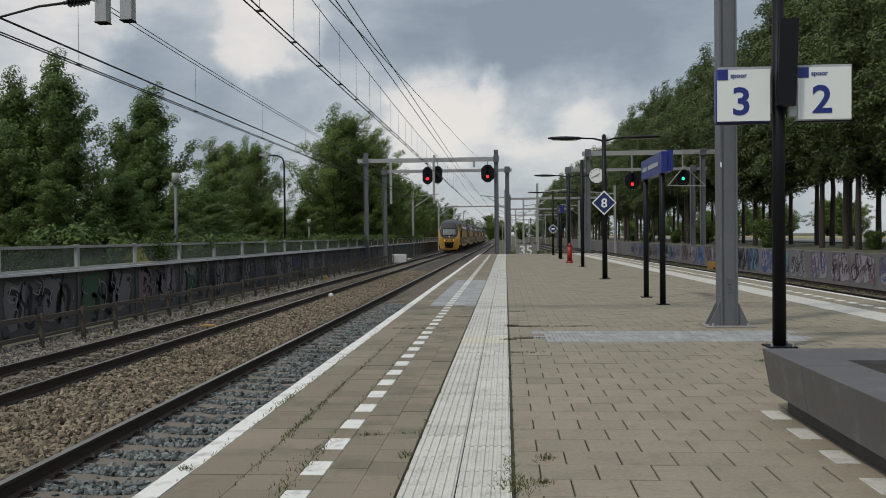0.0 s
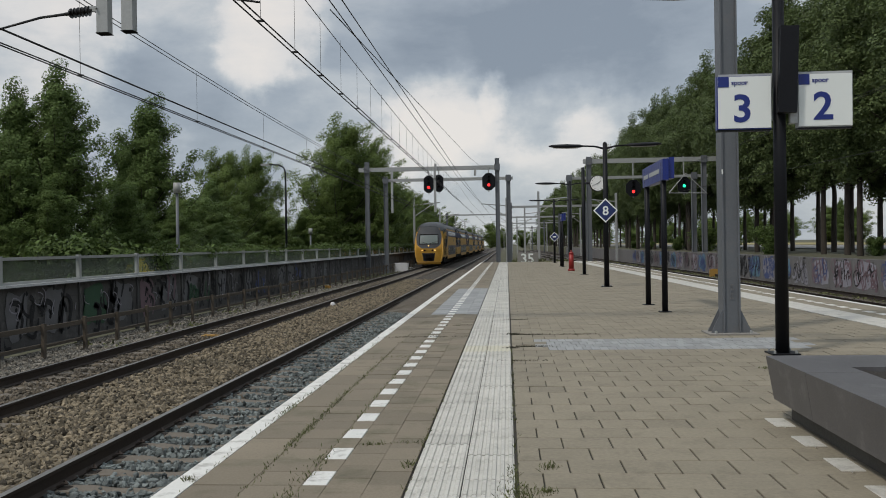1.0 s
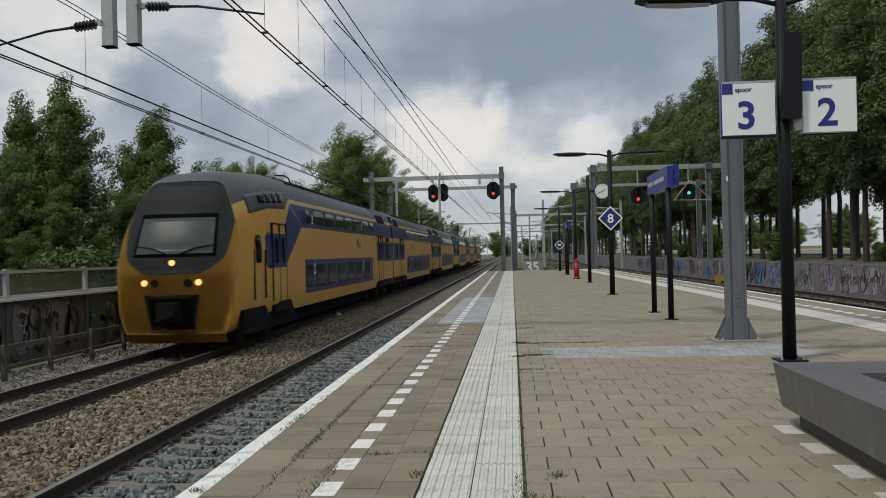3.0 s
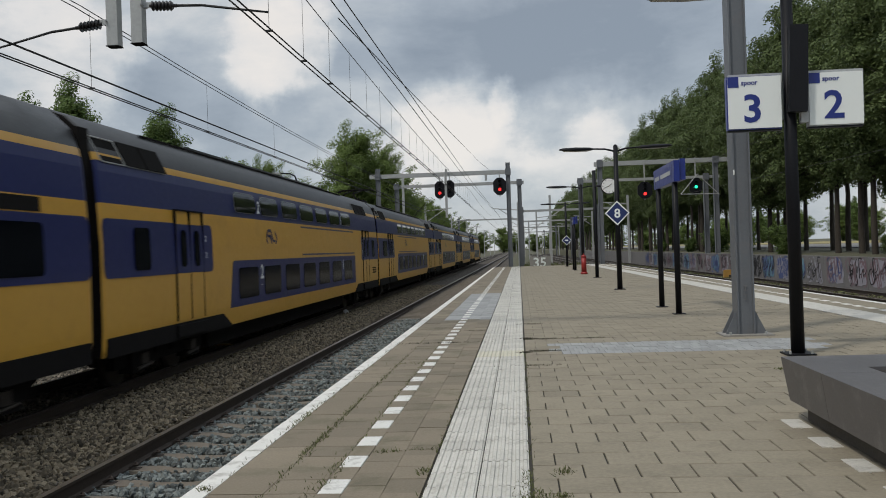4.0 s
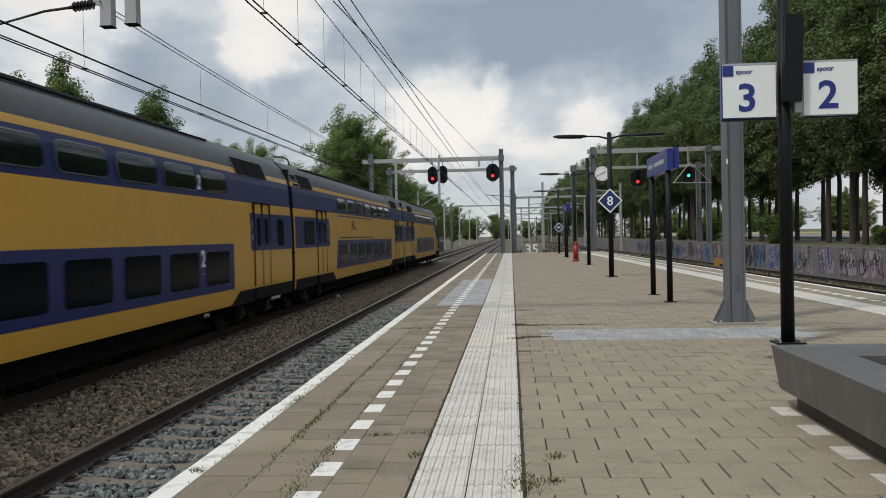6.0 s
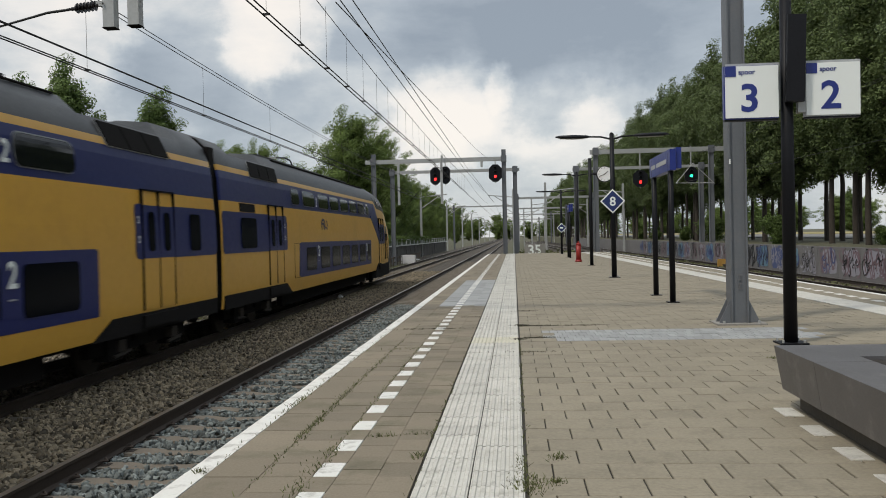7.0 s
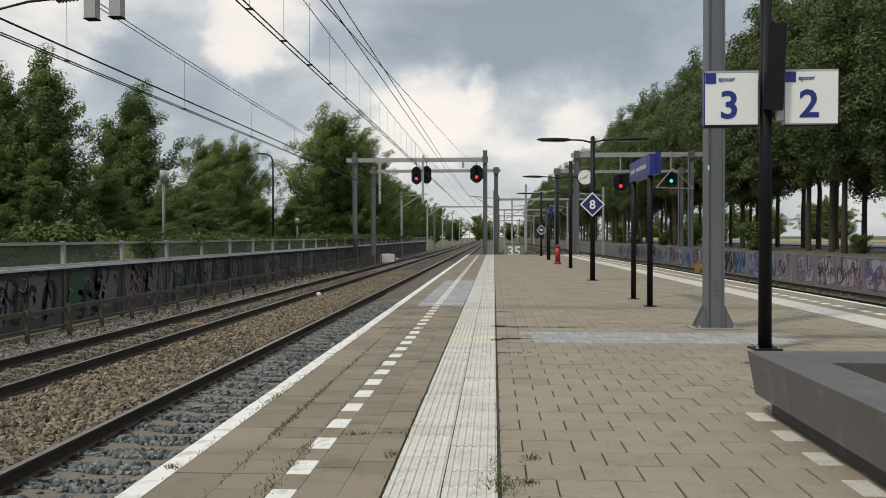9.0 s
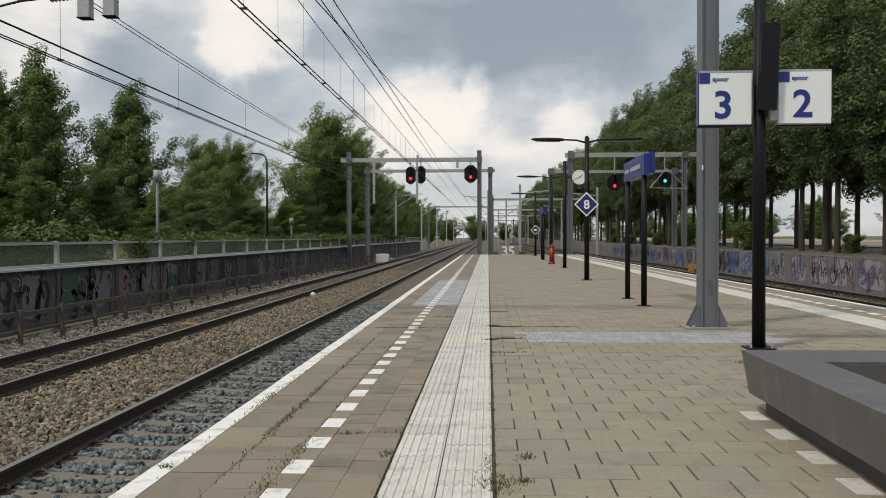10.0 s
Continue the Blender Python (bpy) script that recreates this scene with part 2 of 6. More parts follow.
M = {
    "tile": surface("paving_tile", (0.290, 0.252, 0.184), (0.170, 0.147, 0.107), 0.85, big=1.7, fine=34, bump=0.35, depth=0.002, stain=(0.125, 0.105, 0.075), stain_amount=0.5, island=0.07),
    "tile_piece": surface("paving_tile_piece", (0.290, 0.252, 0.184), (0.170, 0.147, 0.107), 0.85, big=1.7, fine=34, bump=0.35, depth=0.002, stain=(0.125, 0.105, 0.075), stain_amount=0.5, per_object=0.07),
    "tile_edge": surface("edge_paving_tile", (0.235, 0.196, 0.142), (0.15, 0.126, 0.09), 0.88, big=0.7, fine=60, bump=0.3, depth=0.002, stain=(0.085, 0.080, 0.045), stain_amount=0.75, island=0.14),
    "tile_blue": surface("blue_grey_tile", (0.31, 0.315, 0.31), (0.235, 0.24, 0.238), 0.8, big=1, fine=50, bump=0.2, depth=0.002, stain=(0.42, 0.43, 0.44), island=0.12),
    "joint": surface("sandy_joint", (0.05, 0.044, 0.034), (0.026, 0.023, 0.019), 0.95, big=2, fine=80, stain=(0.06, 0.075, 0.03)),
    "tactile": surface("tactile_tile", (0.62, 0.60, 0.545), (0.40, 0.385, 0.345), 0.8, big=3, fine=70, bump=0.3, depth=0.002, stain=(0.22, 0.205, 0.17), stain_amount=0.65, island=0.09),
    "tactile_piece": surface("tactile_tile_piece", (0.62, 0.60, 0.545), (0.40, 0.385, 0.345), 0.8, big=3, fine=70, bump=0.3, depth=0.002, stain=(0.22, 0.205, 0.17), stain_amount=0.65, per_object=0.09),
    "tactile_yellow": surface("yellowish_tactile_tile", (0.60, 0.57, 0.45), (0.48, 0.455, 0.37), 0.8, big=3, fine=70),
    "white": surface("worn_white_paint", (0.74, 0.73, 0.69), (0.58, 0.57, 0.53), 0.75, big=2.5, fine=50, bump=0.2, depth=0.002, stain=(0.22, 0.2, 0.17), stain_amount=0.8),
    "concrete": surface("concrete", (0.30, 0.285, 0.26), (0.20, 0.19, 0.172), 0.85, big=0.8, fine=45, bump=0.3, depth=0.004, stain=(0.12, 0.11, 0.09)),
    "planter": surface("polished_concrete", (0.122, 0.116, 0.120), (0.068, 0.065, 0.067), 0.42, big=2.4, fine=120, bump=0.08, depth=0.001, stain=(0.18, 0.176, 0.172), stain_amount=0.7),
    "planter_dark": surface("dark_plinth", (0.10, 0.09, 0.078), (0.06, 0.055, 0.048), 0.8, big=3),
    "soil": surface("soil", (0.035, 0.028, 0.02), (0.018, 0.015, 0.012), 0.95, big=6, fine=60, bump=0.8, depth=0.02),
    "stone_brown": surface("brown_ballast", (0.225, 0.182, 0.120), (0.085, 0.069, 0.047), 0.9, big=6, fine=90, island=0.75, stain=(0.36, 0.32, 0.25)),
    "stone_dark": surface("dark_brown_ballast", (0.150, 0.122, 0.088), (0.055, 0.045, 0.033), 0.9, big=6, fine=90, island=0.7, stain=(0.24, 0.21, 0.17)),
    "stone_grey": surface("pale_grey_ballast", (0.235, 0.215, 0.180), (0.11, 0.098, 0.080), 0.9, big=6, fine=90, island=0.6, stain=(0.34, 0.32, 0.28)),
    "stone_blue": surface("blue_grey_ballast", (0.165, 0.186, 0.180), (0.088, 0.101, 0.098), 0.85, big=6, fine=90, island=0.65, stain=(0.26, 0.27, 0.26)),
    "bed": surface("ballast_bed", (0.085, 0.070, 0.055), (0.034, 0.028, 0.022), 0.95, big=9, fine=28, bump=1.0, depth=0.05, stain=(0.22, 0.19, 0.15), stain_amount=0.5),
    "rust": surface("rusty_rail", (0.050, 0.034, 0.025), (0.026, 0.02, 0.016), 0.75, metal=0.2, big=4, fine=60),
    "railtop": surface("polished_railhead", (0.36, 0.34, 0.32), (0.22, 0.19, 0.165), 0.32, metal=0.8, big=2, fine=30, bump=0.02),
    "sleeper": surface("weathered_sleeper", (0.185, 0.160, 0.128), (0.11, 0.092, 0.072), 0.9, big=3, fine=50, bump=0.4, depth=0.004, stain=(0.06, 0.05, 0.04)),
    "galv": surface("galvanised_steel", (0.43, 0.44, 0.43), (0.31, 0.315, 0.31), 0.55, metal=0.35, big=2, fine=30, bump=0.04),
    "column": surface("grey_painted_steel", (0.135, 0.145, 0.158), (0.10, 0.108, 0.118), 0.5, big=1.2, fine=40, bump=0.05, stain=(0.17, 0.15, 0.145)),
    "black": surface("black_painted_steel", (0.010, 0.011, 0.014), (0.005, 0.005, 0.007), 0.5, big=3, fine=40, bump=0.03, spec=0.2),
    "lamp_glass": surface("frosted_lamp_cover", (0.34, 0.34, 0.32), (0.28, 0.28, 0.26), 0.3, bump=0),
    "sign_white": surface("sign_white", (0.80, 0.83, 0.80), (0.76, 0.79, 0.76), 0.35, big=1, fine=5, bump=0),
    "sign_blue": surface("sign_blue", (0.012, 0.028, 0.20), (0.010, 0.022, 0.165), 0.35, big=2, fine=8, bump=0),
    "navy": surface("navy_sign", (0.012, 0.03, 0.13), (0.01, 0.022, 0.10), 0.35, big=2, fine=8, bump=0),
    "clear_edge": surface("grey_sign_frame", (0.42, 0.43, 0.43), (0.36, 0.37, 0.37), 0.4, bump=0),
    "red": surface("red_paint", (0.32, 0.018, 0.014), (0.22, 0.014, 0.012), 0.45, big=4, fine=30, bump=0.02),
    "yellow": surface("train_yellow", (0.615, 0.338, 0.048), (0.535, 0.292, 0.044), 0.34, big=0.35, fine=9, bump=0.01, stain=(0.36, 0.19, 0.03), stain_amount=0.35, spec=0.45),
    "blue": surface("train_blue", (0.010, 0.017, 0.105), (0.008, 0.014, 0.085), 0.38, big=0.5, fine=9, bump=0.01, stain=(0.02, 0.026, 0.085), stain_amount=0.3, spec=0.35),
    "roof": surface("train_roof_grey", (0.034, 0.035, 0.037), (0.022, 0.023, 0.025), 0.45, big=0.6, fine=20, bump=0.1, stain=(0.08, 0.075, 0.065)),
    "mask": surface("cab_dark_grey", (0.058, 0.062, 0.068), (0.045, 0.049, 0.055), 0.6, big=1, fine=20, bump=0.01, coat=0.0),
    # near-black and dull: carries the shade below the coaches in its colour
    "under": surface("dirty_shaded_underframe", (0.010, 0.009, 0.008), (0.006, 0.005, 0.005), 0.9, big=3, fine=30, bump=0.3, spec=0.15),
    "train_glass": glass("dark_train_glass", (0.004, 0.005, 0.007), 0.12, 0.0, 0.10),
    "wheel": surface("wheel_steel", (0.06, 0.05, 0.042), (0.035, 0.03, 0.026), 0.6, metal=0.5),
    "wood": surface("weathered_fence_wood", (0.105, 0.083, 0.06), (0.062, 0.05, 0.038), 0.9, big=2, fine=30, bump=0.4, depth=0.004, stretch=(1, 0.3, 1)),
    "barrier": surface("dark_barrier_panel", (0.092, 0.088, 0.084), (0.055, 0.053, 0.051), 0.8, big=1.2, fine=24, bump=0.25, depth=0.005, stain=(0.16, 0.155, 0.15), stain_amount=0.6),
    "ledge": surface("pale_ledge", (0.66, 0.67, 0.66), (0.44, 0.45, 0.44), 0.6, big=1.5, fine=20, bump=0.06),
    "upper_glass": glass("upper_train_glass", (0.006, 0.007, 0.009), 0.06),
    "barrier_glass": dirty_glass("dirty_barrier_glass", (0.16, 0.18, 0.15), 0.30),
    # pale base colour stands in for sky and trees mirrored in the pane
    "windscreen": glass("windscreen_painted_reflection", (0.20, 0.235, 0.225), 0.28),
    "wall": surface("pale_concrete_wall", (0.185, 0.176, 0.172), (0.115, 0.110, 0.108), 0.85, big=0.8, fine=30, stain=(0.18, 0.17, 0.17)),
    "bark": surface("bark", (0.060, 0.049, 0.038), (0.030, 0.024, 0.019), 0.95, big=3, fine=18, bump=0.8, depth=0.03, stretch=(1, 1, 0.25)),
    "leaf": surface("leaves", (0.145, 0.205, 0.063), (0.088, 0.134, 0.040), 0.55, big=0.35, fine=2.5, bump=0, island=0.28, translucent=0.28),
    "leaf_light": surface("pale_leaves", (0.178, 0.238, 0.068), (0.112, 0.160, 0.045), 0.55, big=0.35, fine=2.5, bump=0, island=0.28, translucent=0.32),
    "leaf_pop": surface("poplar_leaves", (0.135, 0.175, 0.066), (0.085, 0.118, 0.045), 0.5, big=0.3, fine=2.5, bump=0, island=0.25, translucent=0.25),
    "leaf_bush": surface("bush_leaves", (0.098, 0.14, 0.038), (0.052, 0.084, 0.024), 0.6, big=0.35, fine=2.5, bump=0, island=0.4, translucent=0.25),
    "weed": surface("weed_blades", (0.13, 0.145, 0.05), (0.08, 0.085, 0.035), 0.8, big=3, fine=10, bump=0, island=0.4, translucent=0.2),
    "dead": surface("dry_moss", (0.075, 0.068, 0.045), (0.035, 0.033, 0.024), 0.95, big=5, fine=20, bump=0, island=0.4),
    "ground": surface("ground_earth", (0.095, 0.088, 0.05), (0.055, 0.058, 0.03), 0.95, big=0.25, fine=3, bump=0.5, depth=0.05, stain=(0.18, 0.155, 0.10)),
    "dry_grass": surface("dry_grass", (0.32, 0.26, 0.11), (0.20, 0.18, 0.07), 0.95, big=0.2, fine=4, bump=0.4, depth=0.05),
    "asphalt": surface("pale_asphalt", (0.20, 0.195, 0.185), (0.14, 0.138, 0.13), 0.9, big=0.3, fine=6),
    "ceramic": surface("brown_insulator", (0.02, 0.016, 0.015), (0.012, 0.01, 0.01), 0.3, bump=0),
    "wire": surface("copper_wire", (0.018, 0.018, 0.018), (0.012, 0.012, 0.012), 0.6, bump=0),
    "red_light": glowing("red_signal_light", (1.0, 0.03, 0.03), 2.2),
    "green_light": glowing("green_signal_light", (0.02, 0.9, 0.45), 2.0),
    "head_light": glowing("headlight", (1.0, 0.60, 0.17), 1.15),
    "clock_face": surface("clock_face", (0.85, 0.85, 0.83), (0.80, 0.80, 0.78), 0.4, bump=0),
    "g_blue": surface("graffiti_blue", (0.06, 0.085, 0.22), (0.05, 0.07, 0.16), 0.7),
    "g_cyan": surface("graffiti_cyan", (0.12, 0.22, 0.29), (0.09, 0.17, 0.22), 0.7),
    "g_pink": surface("graffiti_mauve", (0.19, 0.125, 0.14), (0.15, 0.10, 0.115), 0.7),
    "g_black": surface("graffiti_black", (0.014, 0.014, 0.016), (0.009, 0.009, 0.01), 0.7),
    "g_pale": surface("graffiti_pale", (0.30, 0.29, 0.32), (0.23, 0.22, 0.25), 0.7),
    "g_green": surface("graffiti_green", (0.035, 0.10, 0.05), (0.03, 0.07, 0.04), 0.7),
    "g_grey": surface("graffiti_silver", (0.16, 0.16, 0.165), (0.11, 0.11, 0.115), 0.6),
    "signal_orange": surface("orange_plastic", (0.40, 0.23, 0.05), (0.30, 0.17, 0.04), 0.5, bump=0),
    "plain_white": surface("white_plastic", (0.66, 0.66, 0.66), (0.5, 0.5, 0.5), 0.6, big=6),
    "cabin_yellow": surface("yellow_cabin_paint", (0.55, 0.42, 0.06), (0.45, 0.34, 0.05), 0.5),
}


# ---------------------------------------------------------------- mesh helpers
def box(bm, x0, x1, y0, y1, z0, z1, mi=0, shear=0.0):
    v = [bm.verts.new((x + shear * y, y, z)) for z in (z0, z1) for y in (y0, y1) for x in (x0, x1)]
    for f in ((0, 2, 3, 1), (4, 5, 7, 6), (0, 1, 5, 4), (2, 6, 7, 3), (0, 4, 6, 2), (1, 3, 7, 5)):
        bm.faces.new([v[i] for i in f]).material_index = mi
    return v


def rod(bm, p0, p1, r0, r1=None, n=10, mi=0, caps=True):
    r1 = r0 if r1 is None else r1
    p0, p1 = Vector(p0), Vector(p1)
    d = (p1 - p0).normalized()
    a = d.orthogonal().normalized()
    b = d.cross(a)
    rings = []
    for p, r in ((p0, r0), (p1, r1)):
        rings.append([bm.verts.new(p + (a * math.cos(2 * math.pi * i / n) + b * math.sin(2 * math.pi * i / n)) * r) for i in range(n)])
    for i in range(n):
        f = bm.faces.new((rings[0][i], rings[0][(i + 1) % n], rings[1][(i + 1) % n], rings[1][i]))
        f.smooth, f.material_index = n > 6, mi
    if caps:
        bm.faces.new(rings[0][::-1]).material_index = mi
        bm.faces.new(rings[1]).material_index = mi


def bend(bm, pts, radii, n=8, mi=0, caps=True):
    for (p, q), (r, s) in zip(zip(pts, pts[1:]), zip(radii, radii[1:])):
        rod(bm, p, q, r, s, n, mi, caps)


def bevelled(bm, w=0.008, seg=2):
    bmesh.ops.bevel(bm, geom=[e for e in bm.edges if len(e.link_faces) == 2 and e.calc_face_angle(0) > 0.5], offset=w, segments=seg, profile=0.6, affect="EDGES", clamp_overlap=True)
    return bm


def finish(bm):
    bmesh.ops.recalc_face_normals(bm, faces=bm.faces)
    return bm


def part(name, bm, material, parent=None, label=""):
    """Links a bmesh or a mesh as one object, under a thing where one is given."""
    if isinstance(bm, bmesh.types.BMesh):
        me = bpy.data.meshes.new(name)
        finish(bm)
        bm.to_mesh(me)
        bm.free()
    else:
        me = bm
    if not me.materials:
        for m in material if isinstance(material, (list, tuple)) else [material]:
            me.materials.append(M[m])
    ob = new(name, me)
    ob.parent = parent
    if label:
        ob["label"] = label
    return ob


def thing(name, label, category, at=(0, 0, 0), rz=0, group="", kind=""):
    e = new(name)
    e.empty_display_size = 0.2
    e.matrix_basis = pose(*at, 0, 0, rz)
    return tagged(e, label, category, group, kind)


def B():
    return bmesh.new()


def text_mesh(body, size, depth=0.003, bold=0.0):
    cu = bpy.data.curves.new("lettering", "FONT")
    cu.body, cu.size, cu.extrude, cu.align_x = body, size, depth, "CENTER"
    cu.resolution_u = 3
    cu.offset = size * bold
    ob = new("lettering", cu)
    bpy.context.view_layer.update()
    me = bpy.data.meshes.new_from_object(ob.evaluated_get(bpy.context.evaluated_depsgraph_get()))
    bpy.data.objects.remove(ob)
    bpy.data.curves.remove(cu)
    me.materials.clear()
    return me


def soup(name, verts, faces, mats, island_faces=None):
    """A mesh from numpy arrays of vertices and equal-sized faces."""
    me = bpy.data.meshes.new(name)
    n, k = faces.shape
    me.vertices.add(len(verts))
    me.vertices.foreach_set("co", verts.astype(np.float32).ravel())
    me.loops.add(n * k)
    me.loops.foreach_set("vertex_index", faces.astype(np.int32).ravel())
    me.polygons.add(n)
    me.polygons.foreach_set("loop_start", np.arange(0, n * k, k, dtype=np.int32))
    if island_faces is not None:
        me.polygons.foreach_set("material_index", island_faces.astype(np.int32))
    me.polygons.foreach_set("use_smooth", np.zeros(n, bool))
    me.update(calc_edges=True)
    for m in mats:
        me.materials.append(M[m])
    return me


def boxes_soup(name, rows, mats):
    """Open-bottomed boxes: rows of x0, x1, y0, y1, z0, z1."""
    r = np.array(rows, float)
    c = []
    for zi in (4, 5):
        for yi in (2, 3):
            for xi in (0, 1):
                c.append(np.stack([r[:, xi], r[:, yi], r[:, zi]], 1))
    v = np.stack(c, 1).reshape(-1, 3)
    q = np.array([(4, 5, 7, 6), (0, 1, 5, 4), (2, 6, 7, 3), (0, 4, 6, 2), (1, 3, 7, 5)])
    f = (q[None] + (np.arange(len(r)) * 8)[:, None, None]).reshape(-1, 4)
    return soup(name, v, f, mats)
for key in ("leaf", "leaf_light", "leaf_pop", "leaf_bush"):
    for node in M[key].node_tree.nodes:
        if node.type == "BSDF_PRINCIPLED":
            node.inputs["Specular IOR Level"].default_value = 0.15
M["train_glass"].node_tree.nodes["Principled BSDF"].inputs["IOR"].default_value = 1.18

# ---------------------------------------------------------------- plan
SH = -0.0158                     # the far side of the island platform converges by this much per metre
P_EDGE, P_END, P_BACK = -1.92, 65.0, -14.0
RAIL = -0.76                     # rail head
BED = -0.985                     # ballast level
TRACK_NEAR, TRACK_FAR = -3.60, -7.62
SLEEPER_Y = 0.43
R_EDGE = 7.5


# ---------------------------------------------------------------- ground, platform, tracks
def build_ground():
    bm = B()
    section = [(-900, -1.3), (-60, -1.3), (-12.5, -1.2), (-9.2, -1.02), (14.2, -1.02), (14.75, -1.02), (15.2, 0.40), (60, 0.5), (900, 0.6)]
    rows = []
    for y in (-80, 0, 60, 150, 300, 1600):
        rows.append([bm.verts.new((x + (SH * min(y, 300) if x > 10 else 0), y, z)) for x, z in section])
    for a, b in zip(rows, rows[1:]):
        for i in range(len(section) - 1):
            bm.faces.new((a[i], a[i + 1], b[i + 1], b[i]))
    tagged(part("ground", bm, "ground"), "earth and rough grass beside the railway", "ground", kind="structure")
    bm = B()
    box(bm, 28, 46, 10, 420, 0.42, 0.53, shear=SH)
    tagged(part("road", bm, "asphalt"), "pale asphalt road beyond the row of trees", "road", kind="structure")
    bm = B()
    box(bm, 47, 75, 10, 500, 0.42, 0.56, shear=SH)
    tagged(part("verge", bm, "dry_grass"), "sunburnt dry grass verge along the road", "grass", kind="structure")
    bm = B()
    v = [(-11.15, -1.05), (-9.6, BED - 0.02), (-1.6, BED - 0.02), (-1.6, -1.2), (-11.15, -1.2)]
    ends = [[bm.verts.new((x, y, z)) for x, z in v] for y in (-60, 500)]
    for i in range(5):
        bm.faces.new((ends[0][i], ends[0][(i + 1) % 5], ends[1][(i + 1) % 5], ends[1][i]))
    tagged(part("ballast_bed", bm, "bed"), "brown crushed-stone ballast bed under two tracks", "ballast", kind="structure")
    bm = B()
    box(bm, 7.0, 14.55, -60, 300, -1.2, BED - 0.02, shear=SH)
    tagged(part("ballast_bed", bm, "bed"), "brown ballast bed beside the island platform", "ballast", kind="structure")


build_ground()


def stones(name, label, x0, x1, y0, y1, per_m2, size, material, seed, skip=()):
    """Loose crushed stones as one heap."""
    rng = np.random.default_rng(seed)
    t = (1 + 5 ** 0.5) / 2
    ico = np.array([(-1, t, 0), (1, t, 0), (-1, -t, 0), (1, -t, 0), (0, -1, t), (0, 1, t), (0, -1, -t), (0, 1, -t), (t, 0, -1), (t, 0, 1), (-t, 0, -1), (-t, 0, 1)]) / 1.9
    tri = np.array([(0, 11, 5), (0, 5, 1), (0, 1, 7), (0, 7, 10), (0, 10, 11), (1, 5, 9), (5, 11, 4), (11, 10, 2), (10, 7, 6), (7, 1, 8),
                    (3, 9, 4), (3, 4, 2), (3, 2, 6), (3, 6, 8), (3, 8, 9), (4, 9, 5), (2, 4, 11), (6, 2, 10), (8, 6, 7), (9, 8, 1)])
    n = int((x1 - x0) * (y1 - y0) * per_m2)
    # denser near the camera's end
    u = rng.random(n) ** 1.6
    pos = np.stack([x0 + rng.random(n) * (x1 - x0), y0 + u * (y1 - y0), np.zeros(n)], 1)
    keep = np.ones(n, bool)
    for a, b in skip:
        keep &= ~((pos[:, 0] > a) & (pos[:, 0] < b))
    pos = pos[keep]
    n = len(pos)
    # few stones lie on the sleepers
    on = (np.abs(((pos[:, 1] - SLEEPER_Y + 0.3) % 0.6) - 0.3) < 0.11) & ((np.abs(pos[:, 0] - TRACK_NEAR) < 1.25) | (np.abs(pos[:, 0] - TRACK_FAR) < 1.25))
    keep = ~on | (rng.random(n) < 0.06)
    pos = pos[keep]
    n = len(pos)
    pos[:, 2] = BED + rng.random(n) * 0.045
    between = (pos[:, 0] < TRACK_NEAR - 0.95) & (pos[:, 0] > TRACK_FAR + 0.95)
    pos[:, 2] += np.where(between, 0.03, 0.0)
    s = size * (0.5 + 0.8 * rng.random((n, 1, 1))) * (0.5 + 0.9 * rng.random((n, 1, 3)))
    v = ico[None] * s * (0.62 + 0.76 * rng.random((n, 12, 1)))
    ang = rng.random(n) * 6.283
    tilt = (rng.random(n) - 0.5) * 1.6
    c, sn, ct, st = np.cos(ang), np.sin(ang), np.cos(tilt), np.sin(tilt)
    x, y, z = v[..., 0], v[..., 1], v[..., 2]
    y, z = y * ct[:, None] - z * st[:, None], y * st[:, None] + z * ct[:, None]
    x, y = x * c[:, None] - y * sn[:, None], x * sn[:, None] + y * c[:, None]
    v = np.stack([x, y, z], 2) + pos[:, None]
    f = (tri[None] + (np.arange(n) * 12)[:, None, None]).reshape(-1, 3)
    ob = part(name, soup(name, v.reshape(-1, 3), f, [material]), material)
    return tagged(ob, label, "ballast", kind="stuff")


stones("ballast_stones", "loose blue-grey crushed stones between rail and platform", -4.30, -1.95, 6.0, 30, 420, 0.031, "stone_blue", 1)
stones("ballast_stones", "loose brown crushed stones between the two tracks", -6.8, -4.42, 6.5, 58, 370, 0.034, "stone_brown", 2)
stones("ballast_stones", "dark dirty crushed stones between the rails of the far track", -8.26, -6.99, 11.0, 58, 280, 0.037, "stone_dark", 3)
stones("ballast_stones", "pale grey crushed stones beyond the far track", -10.5, -8.53, 12.0, 58, 240, 0.037, "stone_grey", 6)

RAIL_SECTION = [(-0.036, 0), (-0.036, -0.03), (-0.012, -0.045), (-0.010, -0.14), (-0.07, -0.158), (-0.07, -0.172), (0.07, -0.172), (0.07, -0.158), (0.010, -0.14), (0.012, -0.045), (0.036, -0.03), (0.036, 0)]


def rail_mesh(y0, y1, shear=0.0):
    bm = B()
    n = len(RAIL_SECTION)
    step = 20.0
    ys = [y0 + i * (y1 - y0) / int((y1 - y0) / step) for i in range(int((y1 - y0) / step) + 1)]
    rings = [[bm.verts.new((x + shear * y, y, RAIL + z)) for x, z in RAIL_SECTION] for y in ys]
    for a, b in zip(rings, rings[1:]):
        for i in range(n):
            f = bm.faces.new((a[i], a[(i + 1) % n], b[(i + 1) % n], b[i]))
            f.material_index = 1 if i == n - 1 else 0
    return bm


